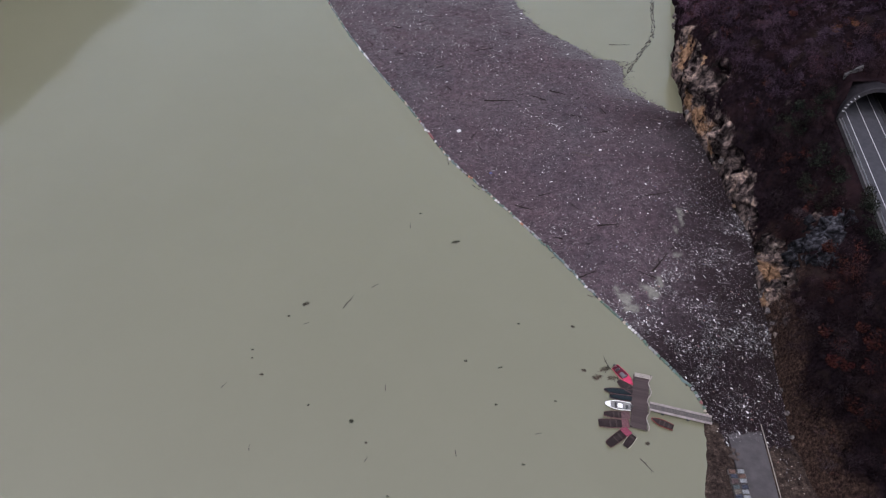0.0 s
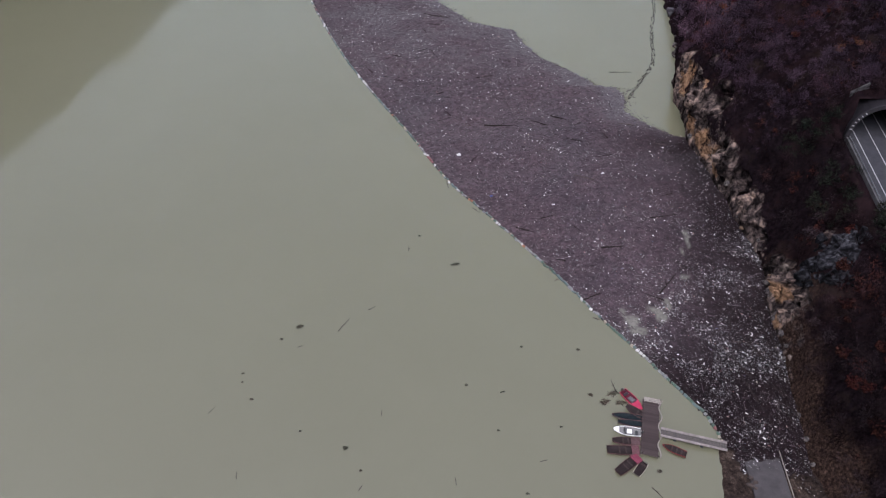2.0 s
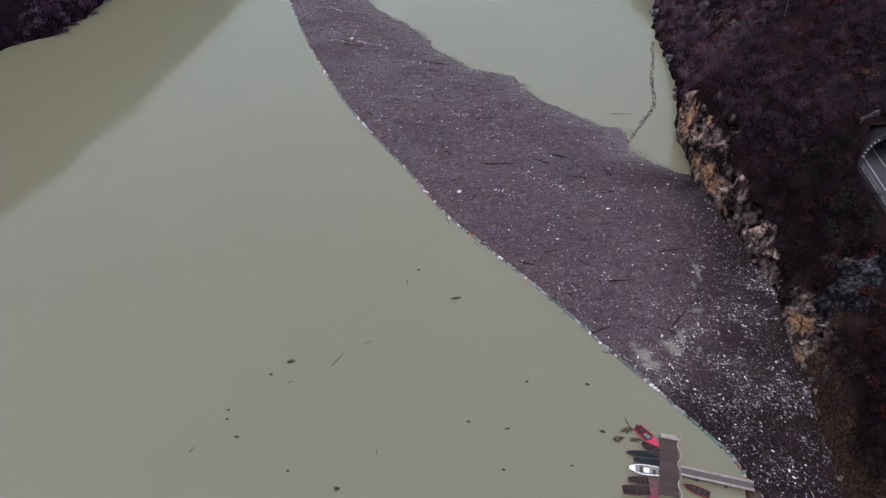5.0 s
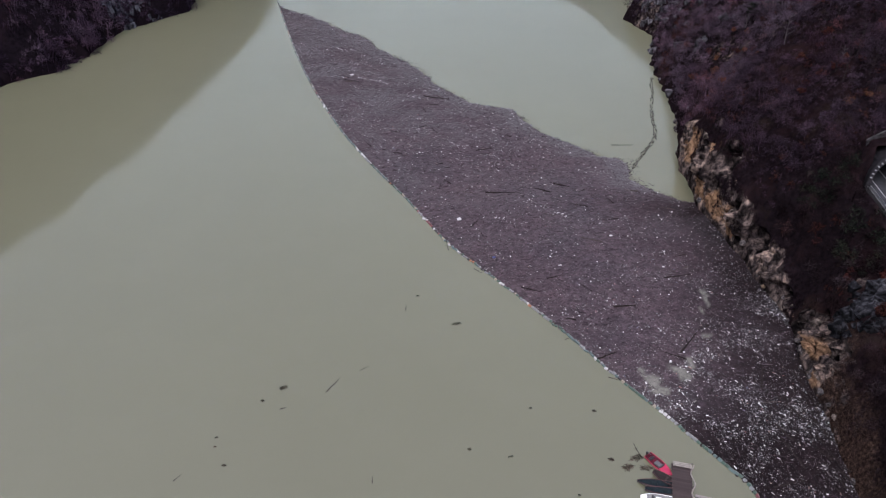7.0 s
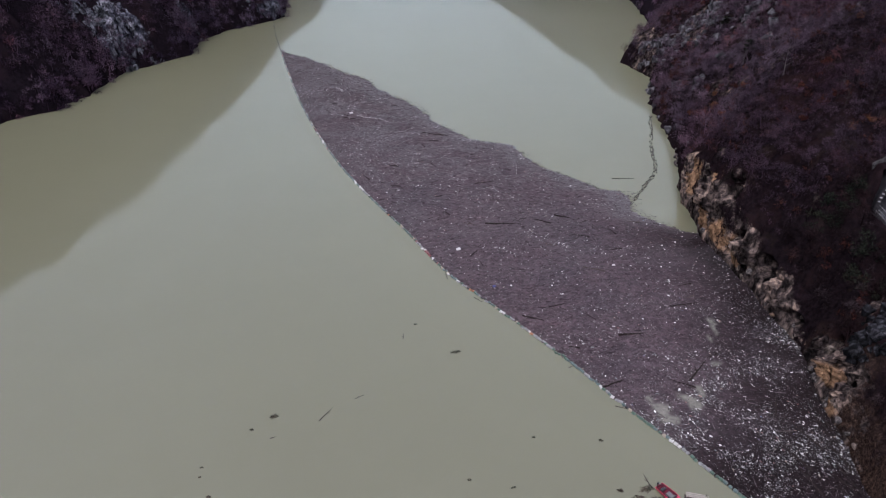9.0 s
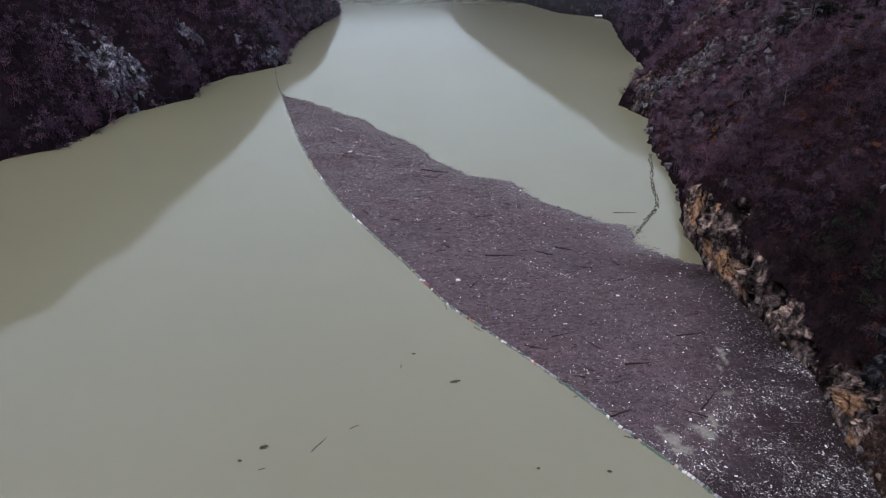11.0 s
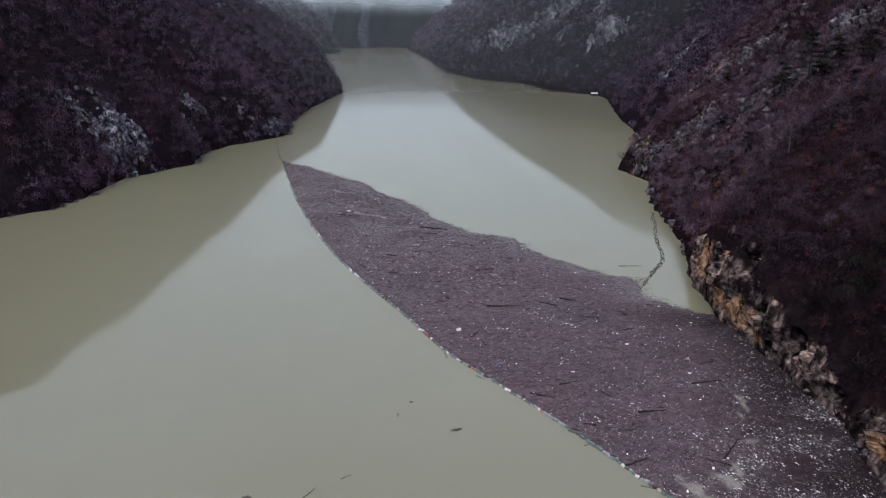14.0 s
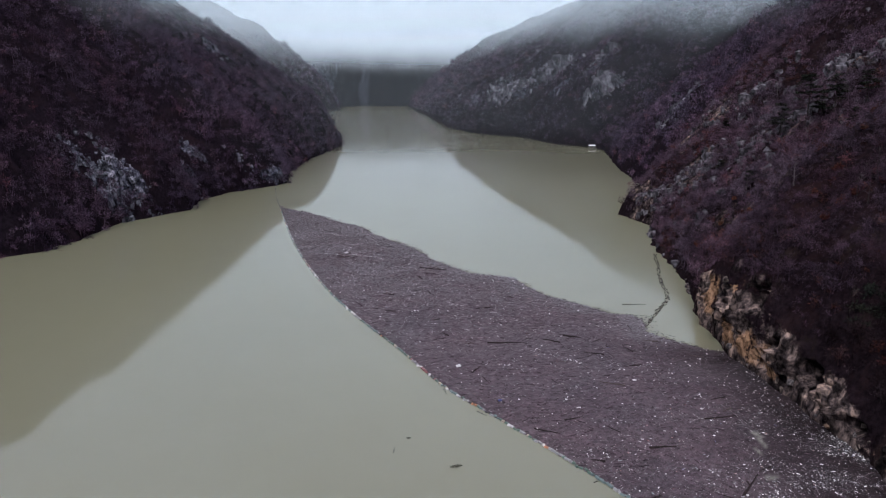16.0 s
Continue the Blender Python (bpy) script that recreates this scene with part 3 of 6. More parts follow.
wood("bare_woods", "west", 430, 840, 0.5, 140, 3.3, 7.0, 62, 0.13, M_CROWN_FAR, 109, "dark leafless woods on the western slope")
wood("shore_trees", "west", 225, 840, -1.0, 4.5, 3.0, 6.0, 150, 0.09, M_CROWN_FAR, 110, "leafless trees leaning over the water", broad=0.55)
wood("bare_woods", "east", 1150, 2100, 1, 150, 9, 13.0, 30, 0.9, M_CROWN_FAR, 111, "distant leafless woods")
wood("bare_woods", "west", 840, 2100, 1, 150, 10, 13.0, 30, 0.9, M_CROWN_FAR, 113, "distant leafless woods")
wood("evergreen_scrub", "east", 104, 136, 7, 20, 1.6, 2.8, 80, 0.08, M_EVERGREEN, 115, "dark evergreen scrub below the road", lambda y, d, rocky: (fbm(y, d, 7, 3, 95) > 0.45) * 0.9, 0.62)
wood("evergreen_scrub", "east", 90, 107, 14, 19, 1.3, 3.2, 90, 0.09, M_EVERGREEN, 117, "dark evergreen scrub hanging over the road edge", lambda y, d, rocky: 1.0 + 0 * y, 0.62)

# ---- floating waste ----
BOOM = [(px - 0.35, py - 0.3) for px, py in [(52.0, 66.6), (50.6, 73.2), (47.0, 79.0), (42.3, 86.4), (33.6, 99.3), (25.4, 112.3), (17.4, 123.8), (8.4, 136.2), (1.0, 146.8), (-10.2, 168.8),
        (-23.2, 192.9), (-35.5, 218.5), (-51.2, 258.9), (-66.1, 304.3), (-85.8, 371.7), (-98, 415), (-107, 452)]]
RIM = [(-85.5, 372), (-74, 362), (-63.2, 351.5), (-49, 332.1), (-36.8, 319.8), (-30, 305), (-21.7, 292.3), (-12, 278), (-4.5, 262.6), (1.9, 249.8), (11.7, 238.9), (23.9, 233),
       (28, 222), (31.8, 214.7), (43.4, 202.1), (48.4, 194.8), (55, 194), (56, 186), (55.5, 179.1), (60.5, 172.9), (68, 166.8), (74, 165)]
boom_line, rim_line = spline(BOOM, 0.5), spline(RIM, 0.5)


def inside_raft(x, y):
    """How far a place lies inside the raft, roughly in metres (negative outside)."""
    left = np.interp(y, boom_line[:, 1], boom_line[:, 0])
    order = np.argsort(rim_line[:, 1])
    right = np.interp(y, rim_line[order, 1], rim_line[order, 0])
    right = np.where(y < 166, np.interp(y, EAST_Y, EAST_X) + 1.5, right)
    return np.minimum((x - left) * 0.8, (right - x) * 0.7 + (fbm(x, y, 5, 4, 14) - 0.5) * 3.0)


def raft_material():
    m = Nodes("floating_wood_litter", 0.55, 0.0, 0.2)
    c = m.ramp(m.noise(1.6, 8, 0.75), (0.30, (0.0095, 0.0070, 0.0080)), (0.5, (0.0325, 0.0235, 0.0272)), (0.72, (0.062, 0.0490, 0.0550)))
    patchy = m.ramp(m.noise(0.045, 5, 0.65), (0.35, (0.80, 0.79, 0.83)), (0.5, (1.0, 0.93, 0.955)), (0.7, (1.13, 1.02, 1.02)))
    c = m.mix(1.0, c, patchy, "MULTIPLY")
    c = m.mix(1.0, c, m.ramp(m.noise(0.5, 6, 0.7, stretch=(1.0, 0.7, 1.0)), (0.34, 0.48), (0.5, 0.92), (0.66, 1.55)), "MULTIPLY")
    # dark tones for waterlogged timber and for the cliff's shade on the raft
    soaked_shaded = m.ramp(m.noise(1.2, 8, 0.75), (0.36, (0.0016, 0.0012, 0.0013)), (0.6, (0.0080, 0.0050, 0.0055)), (0.75, (0.0240, 0.0175, 0.0186)))
    c = m.mix(m.attribute("soaked_shaded"), c, soaked_shaded)
    grey = m.ramp(m.noise(1.6, 8, 0.75), (0.32, (0.016, 0.0142, 0.0155)), (0.5, (0.047, 0.0425, 0.0455)), (0.7, (0.106, 0.098, 0.102)))
    c = m.mix(m.math("MULTIPLY", m.attribute("silt"), 0.88), c, grey)
    film = m.math("MULTIPLY", m.attribute("scum"), m.ramp(m.noise(1.1, 7, 0.7), (0.36, 0.45), (0.6, 1.0)))
    c = m.mix(film, c, (0.100, 0.099, 0.084))
    m.put(m.bsdf.inputs["Specular IOR Level"], m.math("SUBTRACT", 0.15, m.math("MULTIPLY", m.attribute("soaked_shaded"), 0.14)))
    m.bump(m.noise(3.0, 6, 0.75), 0.6, 0.12)
    return m.color(c)


def litter_material(name, rough, *stops):
    m = Nodes(name, rough, 0.0, 0.4 if rough < 0.55 else 0.06)
    return m.color(m.ramp(m.island(), *stops))


M_RAFT = raft_material()
M_STICKS = litter_material("drift_wood_bits", 0.6, (0.0, (0.0100, 0.0076, 0.0082)), (0.45, (0.0290, 0.0208, 0.0242)), (0.85, (0.050, 0.0390, 0.0445)), (1.0, (0.100, 0.087, 0.091)))
M_PALE_STICKS = litter_material("bleached_sticks", 0.85, (0.0, (0.003, 0.0025, 0.0027)), (0.45, (0.016, 0.0125, 0.0135)), (0.8, (0.036, 0.030, 0.031)), (1.0, (0.13, 0.115, 0.113)))
M_PLASTIC = litter_material("plastic_litter", 0.35, (0.0, (0.05, 0.048, 0.052)), (0.35, (0.13, 0.128, 0.134)), (0.55, (0.30, 0.296, 0.292)), (0.78, (0.70, 0.69, 0.67)), (0.87, (0.12, 0.15, 0.155)),
                            (0.92, (0.20, 0.17, 0.14)), (0.96, (0.15, 0.06, 0.05)), (1.0, (0.06, 0.085, 0.15)))

M_FLECKS = litter_material("fine_litter", 0.5, (0.0, (0.012, 0.010, 0.011)), (0.4, (0.018, 0.015, 0.016)), (0.75, (0.042, 0.039, 0.041)), (0.92, (0.15, 0.147, 0.148)), (1.0, (0.42, 0.41, 0.40)))
M_CHIPS = litter_material("wood_chips", 0.6, (0.0, (0.0050, 0.0036, 0.0041)), (0.4, (0.0235, 0.0162, 0.0185)), (0.75, (0.050, 0.0375, 0.0420)), (0.93, (0.095, 0.080, 0.081)), (1.0, (0.24, 0.23, 0.225)))
SCUM = [(45.8, 100.6, 1.4, 1.0), (47.6, 98.2, 1.3, 2.2), (49.2, 101.5, 0.8, 1.9), (40.2, 97.2, 1.5, 1.6), (41.6, 94.4, 1.6, 0.9), (38.8, 99.6, 0.7, 1.4), (55.1, 110.3, 1.0, 0.8), (56.6, 118.6, 0.5, 1.5), (58.4, 121.6, 0.5, 1.8), (59.0, 125.0, 0.5, 1.5)]


def scum_edge(x, y):
    """Below one on the patches of murky film between the timber."""
    f = np.full_like(x, 9.0)
    wob = (fbm(x, y, 2.2, 3, 17) - 0.5) * 1.6
    for hx, hy, sx, sy in SCUM:
        f = np.minimum(f, np.hypot((x - hx) / sx, (y - hy) / sy) + wob)
    return f


def soaked_shaded_wood(x, y):
    """Where heavy waterlogged timber has packed together in the southern corner, plus painted shade under the cliff."""
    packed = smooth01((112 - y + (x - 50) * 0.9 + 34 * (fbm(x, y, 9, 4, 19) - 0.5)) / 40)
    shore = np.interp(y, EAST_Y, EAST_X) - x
    # cliff shade painted as a dark band beside the east shore
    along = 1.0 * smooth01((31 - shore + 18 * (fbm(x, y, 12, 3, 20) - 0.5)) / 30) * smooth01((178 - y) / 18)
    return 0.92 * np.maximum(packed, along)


def build_raft():
    step = 0.7
    xs, ys = np.arange(-110, 80, step), np.arange(60, 376, step)
    x, y = np.meshgrid(xs, ys, indexing="ij")
    r = np.random.default_rng(5)
    x, y = x + r.uniform(-0.25, 0.25, x.shape), y + r.uniform(-0.25, 0.25, x.shape)
    deep = inside_raft(x, y)
    z = 0.05 + 0.16 * fbm(x, y, 2.2, 3, 4) + 0.10 * r.uniform(size=x.shape) ** 2
    z = np.where(deep < 0.6, 0.03, z)
    f = grid_faces(*x.shape)
    keep = (deep.ravel()[f].mean(1) > 0) & (y.ravel()[f].mean(1) > 60.8)
    f = f[keep]
    used, f = np.unique(f, return_inverse=True)
    verts = np.stack([x, y, z], -1).reshape(-1, 3)[used]
    me = mesh_from("waste_raft", verts, f.reshape(-1, 4), M_RAFT)
    a = me.attributes.new("soaked_shaded", "FLOAT", "POINT")
    a.data.foreach_set("value", (soaked_shaded_wood(verts[:, 0], verts[:, 1])).astype(np.float32))
    vx, vy = verts[:, 0], verts[:, 1]
    off_boom = vx - np.interp(vy, boom_line[:, 1], boom_line[:, 0])
    rim = smooth01((11 - inside_raft(vx, vy) + 14 * (fbm(vx, vy, 14, 4, 53) - 0.5)) / 10) * smooth01((off_boom - 3) / 8) * smooth01((vy - 165) / 14)
    a = me.attributes.new("scum", "FLOAT", "POINT")
    a.data.foreach_set("value", smooth01((1.12 - scum_edge(vx, vy)) / 0.3).astype(np.float32))
    a = me.attributes.new("silt", "FLOAT", "POINT")
    far_grey = (0.2 + 0.65 * smooth01((vy - 180) / 90)) * smooth01((vy - 130) / 30) * smooth01((fbm(vx * 0.6, vy, 7, 4, 57) - 0.44) * 7)
    a.data.foreach_set("value", np.maximum(rim, far_grey).astype(np.float32))
    ob = new("waste_raft", me)
    tagged(ob, "raft of floating driftwood, reeds and litter held by a boom", "floating waste", kind="stuff")


def raft_places(n, seed, density, x0=-108, y1=374):
    r = np.random.default_rng(seed)
    x, y = r.uniform(x0, 76, n), r.uniform(61.2, y1, n)
    ok = (inside_raft(x, y) > 0.3) & (r.uniform(size=n) < density(x, y) * np.clip((scum_edge(x, y) - 0.55) * 1.8, 0.08, 1))
    return x[ok], y[ok], r


def bits(name, material, x, y, r, long, wide, thick, label, category, tilt=0.12, lift=0.16, align=None):
    """Loose pieces as small four-sided bars with pointed-off ends; stuff."""
    n = len(x)
    ang = r.uniform(0, np.pi, n) if align is None else align + r.normal(0, 0.65, n)
    ax = np.stack([np.cos(ang), np.sin(ang), r.normal(0, tilt, n)], 1)
    ay = np.stack([-np.sin(ang), np.cos(ang), np.zeros(n)], 1)
    az = np.array([0, 0, 1.0])
    c = np.stack([x, y, lift + r.uniform(-0.04, 0.12, n)], 1)
    corners = []
    for sx, k in ((-1, 0.75), (1, 0.9)):
        for sy, sz in ((-1, -1), (1, -1), (0.8, 1), (-0.8, 1)):
            corners.append(c + ax * (sx * long / 2)[:, None] + ay * (sy * k * wide / 2)[:, None] + az * (sz * thick / 2)[:, None])
    verts = np.stack(corners, 1).reshape(-1, 3)
    quad = np.array([(0, 3, 2, 1), (4, 5, 6, 7), (1, 2, 6, 5), (2, 3, 7, 6), (3, 0, 4, 7)])
    faces = (np.arange(n)[:, None, None] * 8 + quad).reshape(-1, 4)
    return tagged(new(name, mesh_from(name, verts, faces, material)), label, category, kind="stuff")


def flakes(name, material, x, y, r, long, wide, lift, label, category, align=None):
    """Small folded scraps: two slopes meeting in a ridge; stuff."""
    n = len(x)
    ang = r.uniform(0, np.pi, n) if align is None else align + r.normal(0, 0.6, n)
    ax = np.stack([np.cos(ang), np.sin(ang), r.normal(0, 0.15, n)], 1) * (long / 2)[:, None]
    ay = np.stack([-np.sin(ang), np.cos(ang), r.normal(0, 0.2, n)], 1) * (wide / 2)[:, None]
    c = np.stack([x, y, lift + r.uniform(-0.03, 0.10, n)], 1)
    up = np.stack([0 * x, 0 * x, r.uniform(0.02, 0.08, n)], 1)
    verts = np.stack([c - ax + up, c - ay, c + ax + up, c + ay], 1).reshape(-1, 3)
    faces = (np.arange(n)[:, None, None] * 4 + np.array([(0, 1, 2), (0, 2, 3)])).reshape(-1, 3)
    return tagged(new(name, mesh_from(name, verts, faces, material)), label, category, kind="stuff")


def white_density(x, y):
    """Plastic crowds into the southern corner and drifts in thin streaks elsewhere."""
    clump = smooth01((fbm(x, y, 5, 5, 23) - 0.36) * 3.4) * (0.35 + 0.65 * smooth01((fbm(x, y, 14, 3, 24) - 0.34) * 5))
    south = smooth01((119 - y + (x - 44) * 0.42) / 17) * (0.10 + 1.25 * clump) * (1 - 0.6 * smooth01((fbm(x, y, 9, 3, 22) - 0.5) * 6))
    fine = 0.24 * smooth01((fbm(x * 0.35 + y * 0.22, y, 4.5, 3, 30) - 0.60) * 9)
    streak = fine + 0.066 + 0.14 * smooth01((fbm(x * 0.5 + y * 0.2, y, 16, 3, 29) - 0.56) * 9)
    return np.clip(np.maximum(south, streak), 0, 1)


build_raft()
x, y, r = raft_places(95000, 31, lambda x, y: (0.55 + 0.9 * (fbm(x, y, 11, 3, 33) - 0.5)) * (1 - 0.78 * soaked_shaded_wood(x, y)) * np.where(y > 180, np.clip(0.35 + inside_raft(x, y) / 14, 0, 1), 1))
n = len(x)
bits("driftwood_litter", M_STICKS, x, y, r, r.uniform(0.2, 1.0, n) ** 3 * 1.9 + 0.2, r.uniform(0.05, 0.15, n), r.uniform(0.05, 0.12, n), "loose sticks and wood scraps on the raft", "driftwood")
x, y, r = raft_places(170000, 37, white_density)
n = len(x)
smaller = np.where(y < 118, 1.0, 0.80)
bits("plastic_litter", M_PLASTIC, x, y, r, (0.10 + 0.55 * r.uniform(0, 1, n) ** 3.2) * smaller, 0.06 + 0.22 * r.uniform(0, 1, n) ** 3, r.uniform(0.03, 0.09, n), "white and coloured plastic bottles and scraps", "litter", lift=0.22, align=2.2)
x, y, r = raft_places(70000, 41, lambda x, y: 0.5 * soaked_shaded_wood(x, y) * (y < 125) * (0.3 + fbm(x, y, 6, 3, 43)))
n = len(x)
bits("pale_sticks", M_PALE_STICKS, x, y, r, 0.3 + 1.5 * r.uniform(0, 1, n) ** 2.5, r.uniform(0.03, 0.08, n), r.uniform(0.02, 0.05, n), "bleached sticks tangled over the packed timber", "driftwood", tilt=0.2, lift=0.24, align=1.9)
# fine scraps and chips between the larger pieces
x, y, r = raft_places(110000, 61, lambda x, y: 0.9 * white_density(x, y), 18, 136)
n = len(x)
flakes("litter_flecks", M_FLECKS, x, y, r, 0.10 + 0.34 * r.uniform(0, 1, n) ** 2.5, 0.04 + 0.10 * r.uniform(0, 1, n) ** 2, 0.23, "fine plastic scraps and splinters packed among the timber", "litter", 2.1)
x, y, r = raft_places(230000, 67, lambda x, y: 0.8 - 0.65 * soaked_shaded_wood(x, y))
n = len(x)
flakes("wood_chips", M_CHIPS, x, y, r, (0.18 + 0.7 * r.uniform(0, 1, n) ** 2.5) * np.clip(y / 170, 1, 1.7), (0.06 + 0.13 * r.uniform(0, 1, n)) * np.clip(y / 150, 1, 2.2), 0.22, "bark, chips and short sticks matted together", "driftwood")
# windrows of pale scraps
r = np.random.default_rng(59)
x, y = [], []
for xa, ya, xb, yb, count in ((-34.6, 267, -20.7, 257.7, 130), (13.1, 158, 21.5, 154.3, 32), (29, 161.3, 33.1, 158.6, 22), (-40, 285, -30, 280, 50), (-12, 226, -3, 221, 34), (2, 205, 9, 201, 26), (40, 186, 47, 183, 22), (-52, 306, -45, 302, 40), (-47, 322, -42, 318, 34), (-30, 240, -22, 236, 34), (-14, 246, -6, 243, 26), (12, 196, 20, 193, 26), (26, 178, 33, 176, 18), (-46, 268, -39, 266, 26)):
    u = r.uniform(0, 1, count)
    x.append(xa + (xb - xa) * u + r.normal(0, 0.35, count))
    y.append(ya + (yb - ya) * u + 0.8 * np.sin(u * 7 + xa) + r.normal(0, 0.3, count))
x, y = np.concatenate(x), np.concatenate(y)
n = len(x)
bits("windrow_litter", M_PLASTIC, x, y, r, 0.12 + 0.5 * r.uniform(0, 1, n) ** 3, 0.06 + 0.2 * r.uniform(0, 1, n) ** 2, r.uniform(0.03, 0.09, n), "pale scraps blown into lines on the raft", "litter", lift=0.24, align=-0.4)
# loose scraps drifting off the northern rim
r = np.random.default_rng(47)
x, y = r.uniform(-90, 74, 160000), r.uniform(160, 376, 160000)
away = inside_raft(x, y)
keep = (away < 0.4) & (away > -2.6) & (x > np.interp(y, boom_line[:, 1], boom_line[:, 0])) & (r.uniform(size=len(x)) < 0.75 * np.exp(away * 1.1)) & (fbm(x, y, 9, 3, 49) > 0.45)
x, y = x[keep], y[keep]
n = len(x)
bits("rim_scraps", M_STICKS, x, y, r, 0.2 + 0.9 * r.uniform(0, 1, n) ** 2, r.uniform(0.05, 0.2, n), r.uniform(0.03, 0.06, n), "loose wood scraps drifting off the raft", "driftwood", tilt=0.02, lift=0.03)

# ---- cloud and mist over the far valley ----
def vapour_material(name, scale, tone):
    """Drifting vapour: partly clear, partly scattering the light that falls on either side of it."""
    m = Nodes(name, 1.0)
    m.n.remove(m.bsdf)
    clear, back, front = m.n.new("ShaderNodeBsdfTransparent"), m.n.new("ShaderNodeBsdfTranslucent"), m.n.new("ShaderNodeBsdfDiffuse")
    both, blend = m.n.new("ShaderNodeMixShader"), m.n.new("ShaderNodeMixShader")
    back.inputs["Color"].default_value = front.inputs["Color"].default_value = (*tone, 1)
    m.l.new(back.outputs[0], both.inputs[1])
    m.l.new(front.outputs[0], both.inputs[2])
    fac = m.ramp(m.noise(scale, 3, 0.5), (0.3, 0.99), (0.7, 1.0))
    m.l.new(m.math("MULTIPLY", fac, m.attribute("dense")), blend.inputs[0])
    m.l.new(clear.outputs[0], blend.inputs[1])
    m.l.new(both.outputs[0], blend.inputs[2])
    m.l.new(blend.outputs[0], m.n["Material Output"].inputs["Surface"])
    return m.mat


M_VAPOUR = vapour_material("low_cloud", 0.004, (0.71, 0.83, 0.855))


def ground_along(y0, x):
    """Height of the valley sides at the places x of one cross-section."""
    d = np.linspace(0, 400, 200)
    z = np.zeros_like(x)
    for side in ("east", "west"):
        px, _, pz, _ = bank(side, np.full_like(d, float(y0)), d)
        order = np.argsort(px)
        z = np.maximum(z, np.interp(x, px[order], pz[order], *((0, pz[-1]) if side == "east" else (pz[-1], 0))))
    return z


def cloud_bank(y0, low, base, top, most, seed, high=700):
    """A bank of low cloud across the valley: thin mist below, thickening from base to top, thinning out high up and towards the slopes."""
    x, z = np.meshgrid(np.linspace(-1300, 1300, 91), np.r_[np.linspace(-1, 240, 60), np.geomspace(250, high, 30)], indexing="ij")
    lift = (fbm(x, z * 0.8, 150, 4, seed + 5) - 0.5) * 34
    dense = low * smooth01(z / 30) + (most - low) * smooth01((z + lift - base) / (top - base)) * (1 - smooth01((z - 0.35 * high) / (0.64 * high)))
    if y0 < 2000:
        dense = dense * smooth01((z - ground_along(y0, x)) / 16)
    me = mesh_from("cloud_bank", np.stack([x, np.full_like(x, y0), z], -1).reshape(-1, 3), grid_faces(*x.shape), M_VAPOUR, True)
    a = me.attributes.new("dense", "FLOAT", "POINT")
    a.data.foreach_set("value", np.clip(dense, 0, 1).astype(np.float32).ravel())
    tagged(new("cloud_bank", me), "low grey cloud and mist hanging between the mountains", "cloud", kind="structure")


cloud_bank(440, 0.005, 90, 160, 0.24, 215)
cloud_bank(600, 0.016, 100, 158, 0.24, 201)
cloud_bank(720, 0.014, 100, 154, 0.24, 203)
cloud_bank(860, 0.012, 98, 150, 0.24, 205)
cloud_bank(1060, 0.010, 94, 150, 0.24, 207)
cloud_bank(1400, 0.010, 84, 160, 0.24, 209)
cloud_bank(2040, 0.010, 84, 190, 1.0, 211, 1500)

# ---- road and tunnel ----
M_ASPHALT = plain("asphalt", (0.040, 0.040, 0.046), 0.85, 0, 0.3, 0.8)
M_MARK = plain("road_paint", (0.40, 0.40, 0.41), 0.6, 0, 0.3, 2.0)
M_CONCRETE = plain("weathered_concrete", (0.085, 0.082, 0.085), 0.85, 0, 0.55, 0.7)
M_DARK_CONCRETE = plain("stained_shaded_concrete", (0.015, 0.0135, 0.016), 0.9, 0, 0.5, 0.6)
M_STEEL = plain("galvanised_steel", (0.32, 0.33, 0.35), 0.45, 0.7, 0.4, 2.0)


def road_strip(name, off_a, off_b, y0, y1, z, material, thick=0.0):
    bm = bmesh.new()
    ys = np.linspace(y0, y1, max(2, int(abs(y1 - y0) / 4)))
    rows = []
    for yy in ys:
        mid = float(road_mid(yy))
        row = [bm.verts.new((mid + off_a, yy, z)), bm.verts.new((mid + off_b, yy, z))]
        if thick:
            row += [bm.verts.new((mid + off_b, yy, z - thick)), bm.verts.new((mid + off_a, yy, z - thick))]
        rows.append(row)
    for a, b in zip(rows, rows[1:]):
        n = len(a)
        for k in range(n if thick else 1):
            bm.faces.new((a[k], a[(k + 1) % n], b[(k + 1) % n], b[k]))
    if thick:
        bm.faces.new(rows[0][::-1])
        bm.faces.new(rows[-1])
    return bm


road = empty("road", Matrix(), "two-lane asphalt road leading into the tunnel", "road", kind="structure")
part("carriageway", road_strip("carriageway", -4.6, 4.6, 10, 175, ROAD_Z, M_ASPHALT, 0.3), M_ASPHALT, road)
for a, b in ((-3.5, -3.34), (-0.08, 0.08), (3.34, 3.5)):
    part("road_marking", road_strip("road_marking", a, b, 10, 170, ROAD_Z + 0.006, M_MARK), M_MARK, road, "white painted line")
M_KERB = plain("kerb_concrete", (0.045, 0.043, 0.047), 0.85, 0, 0.5, 0.7)
part("kerb", road_strip("kerb", -5.5, -4.6, 10, 174, ROAD_Z + 0.18, M_CONCRETE, 0.5), M_KERB, road)
part("kerb", road_strip("kerb", 4.6, 5.5, 10, 174, ROAD_Z + 0.18, M_CONCRETE, 0.5), M_KERB, road)
part("parapet", road_strip("parapet", -6.25, -5.9, 60, PORTAL_Y - 0.4, ROAD_Z + 0.75, M_CONCRETE, 1.6), M_CONCRETE, road, "low grey retaining wall")
rail = bmesh.new()
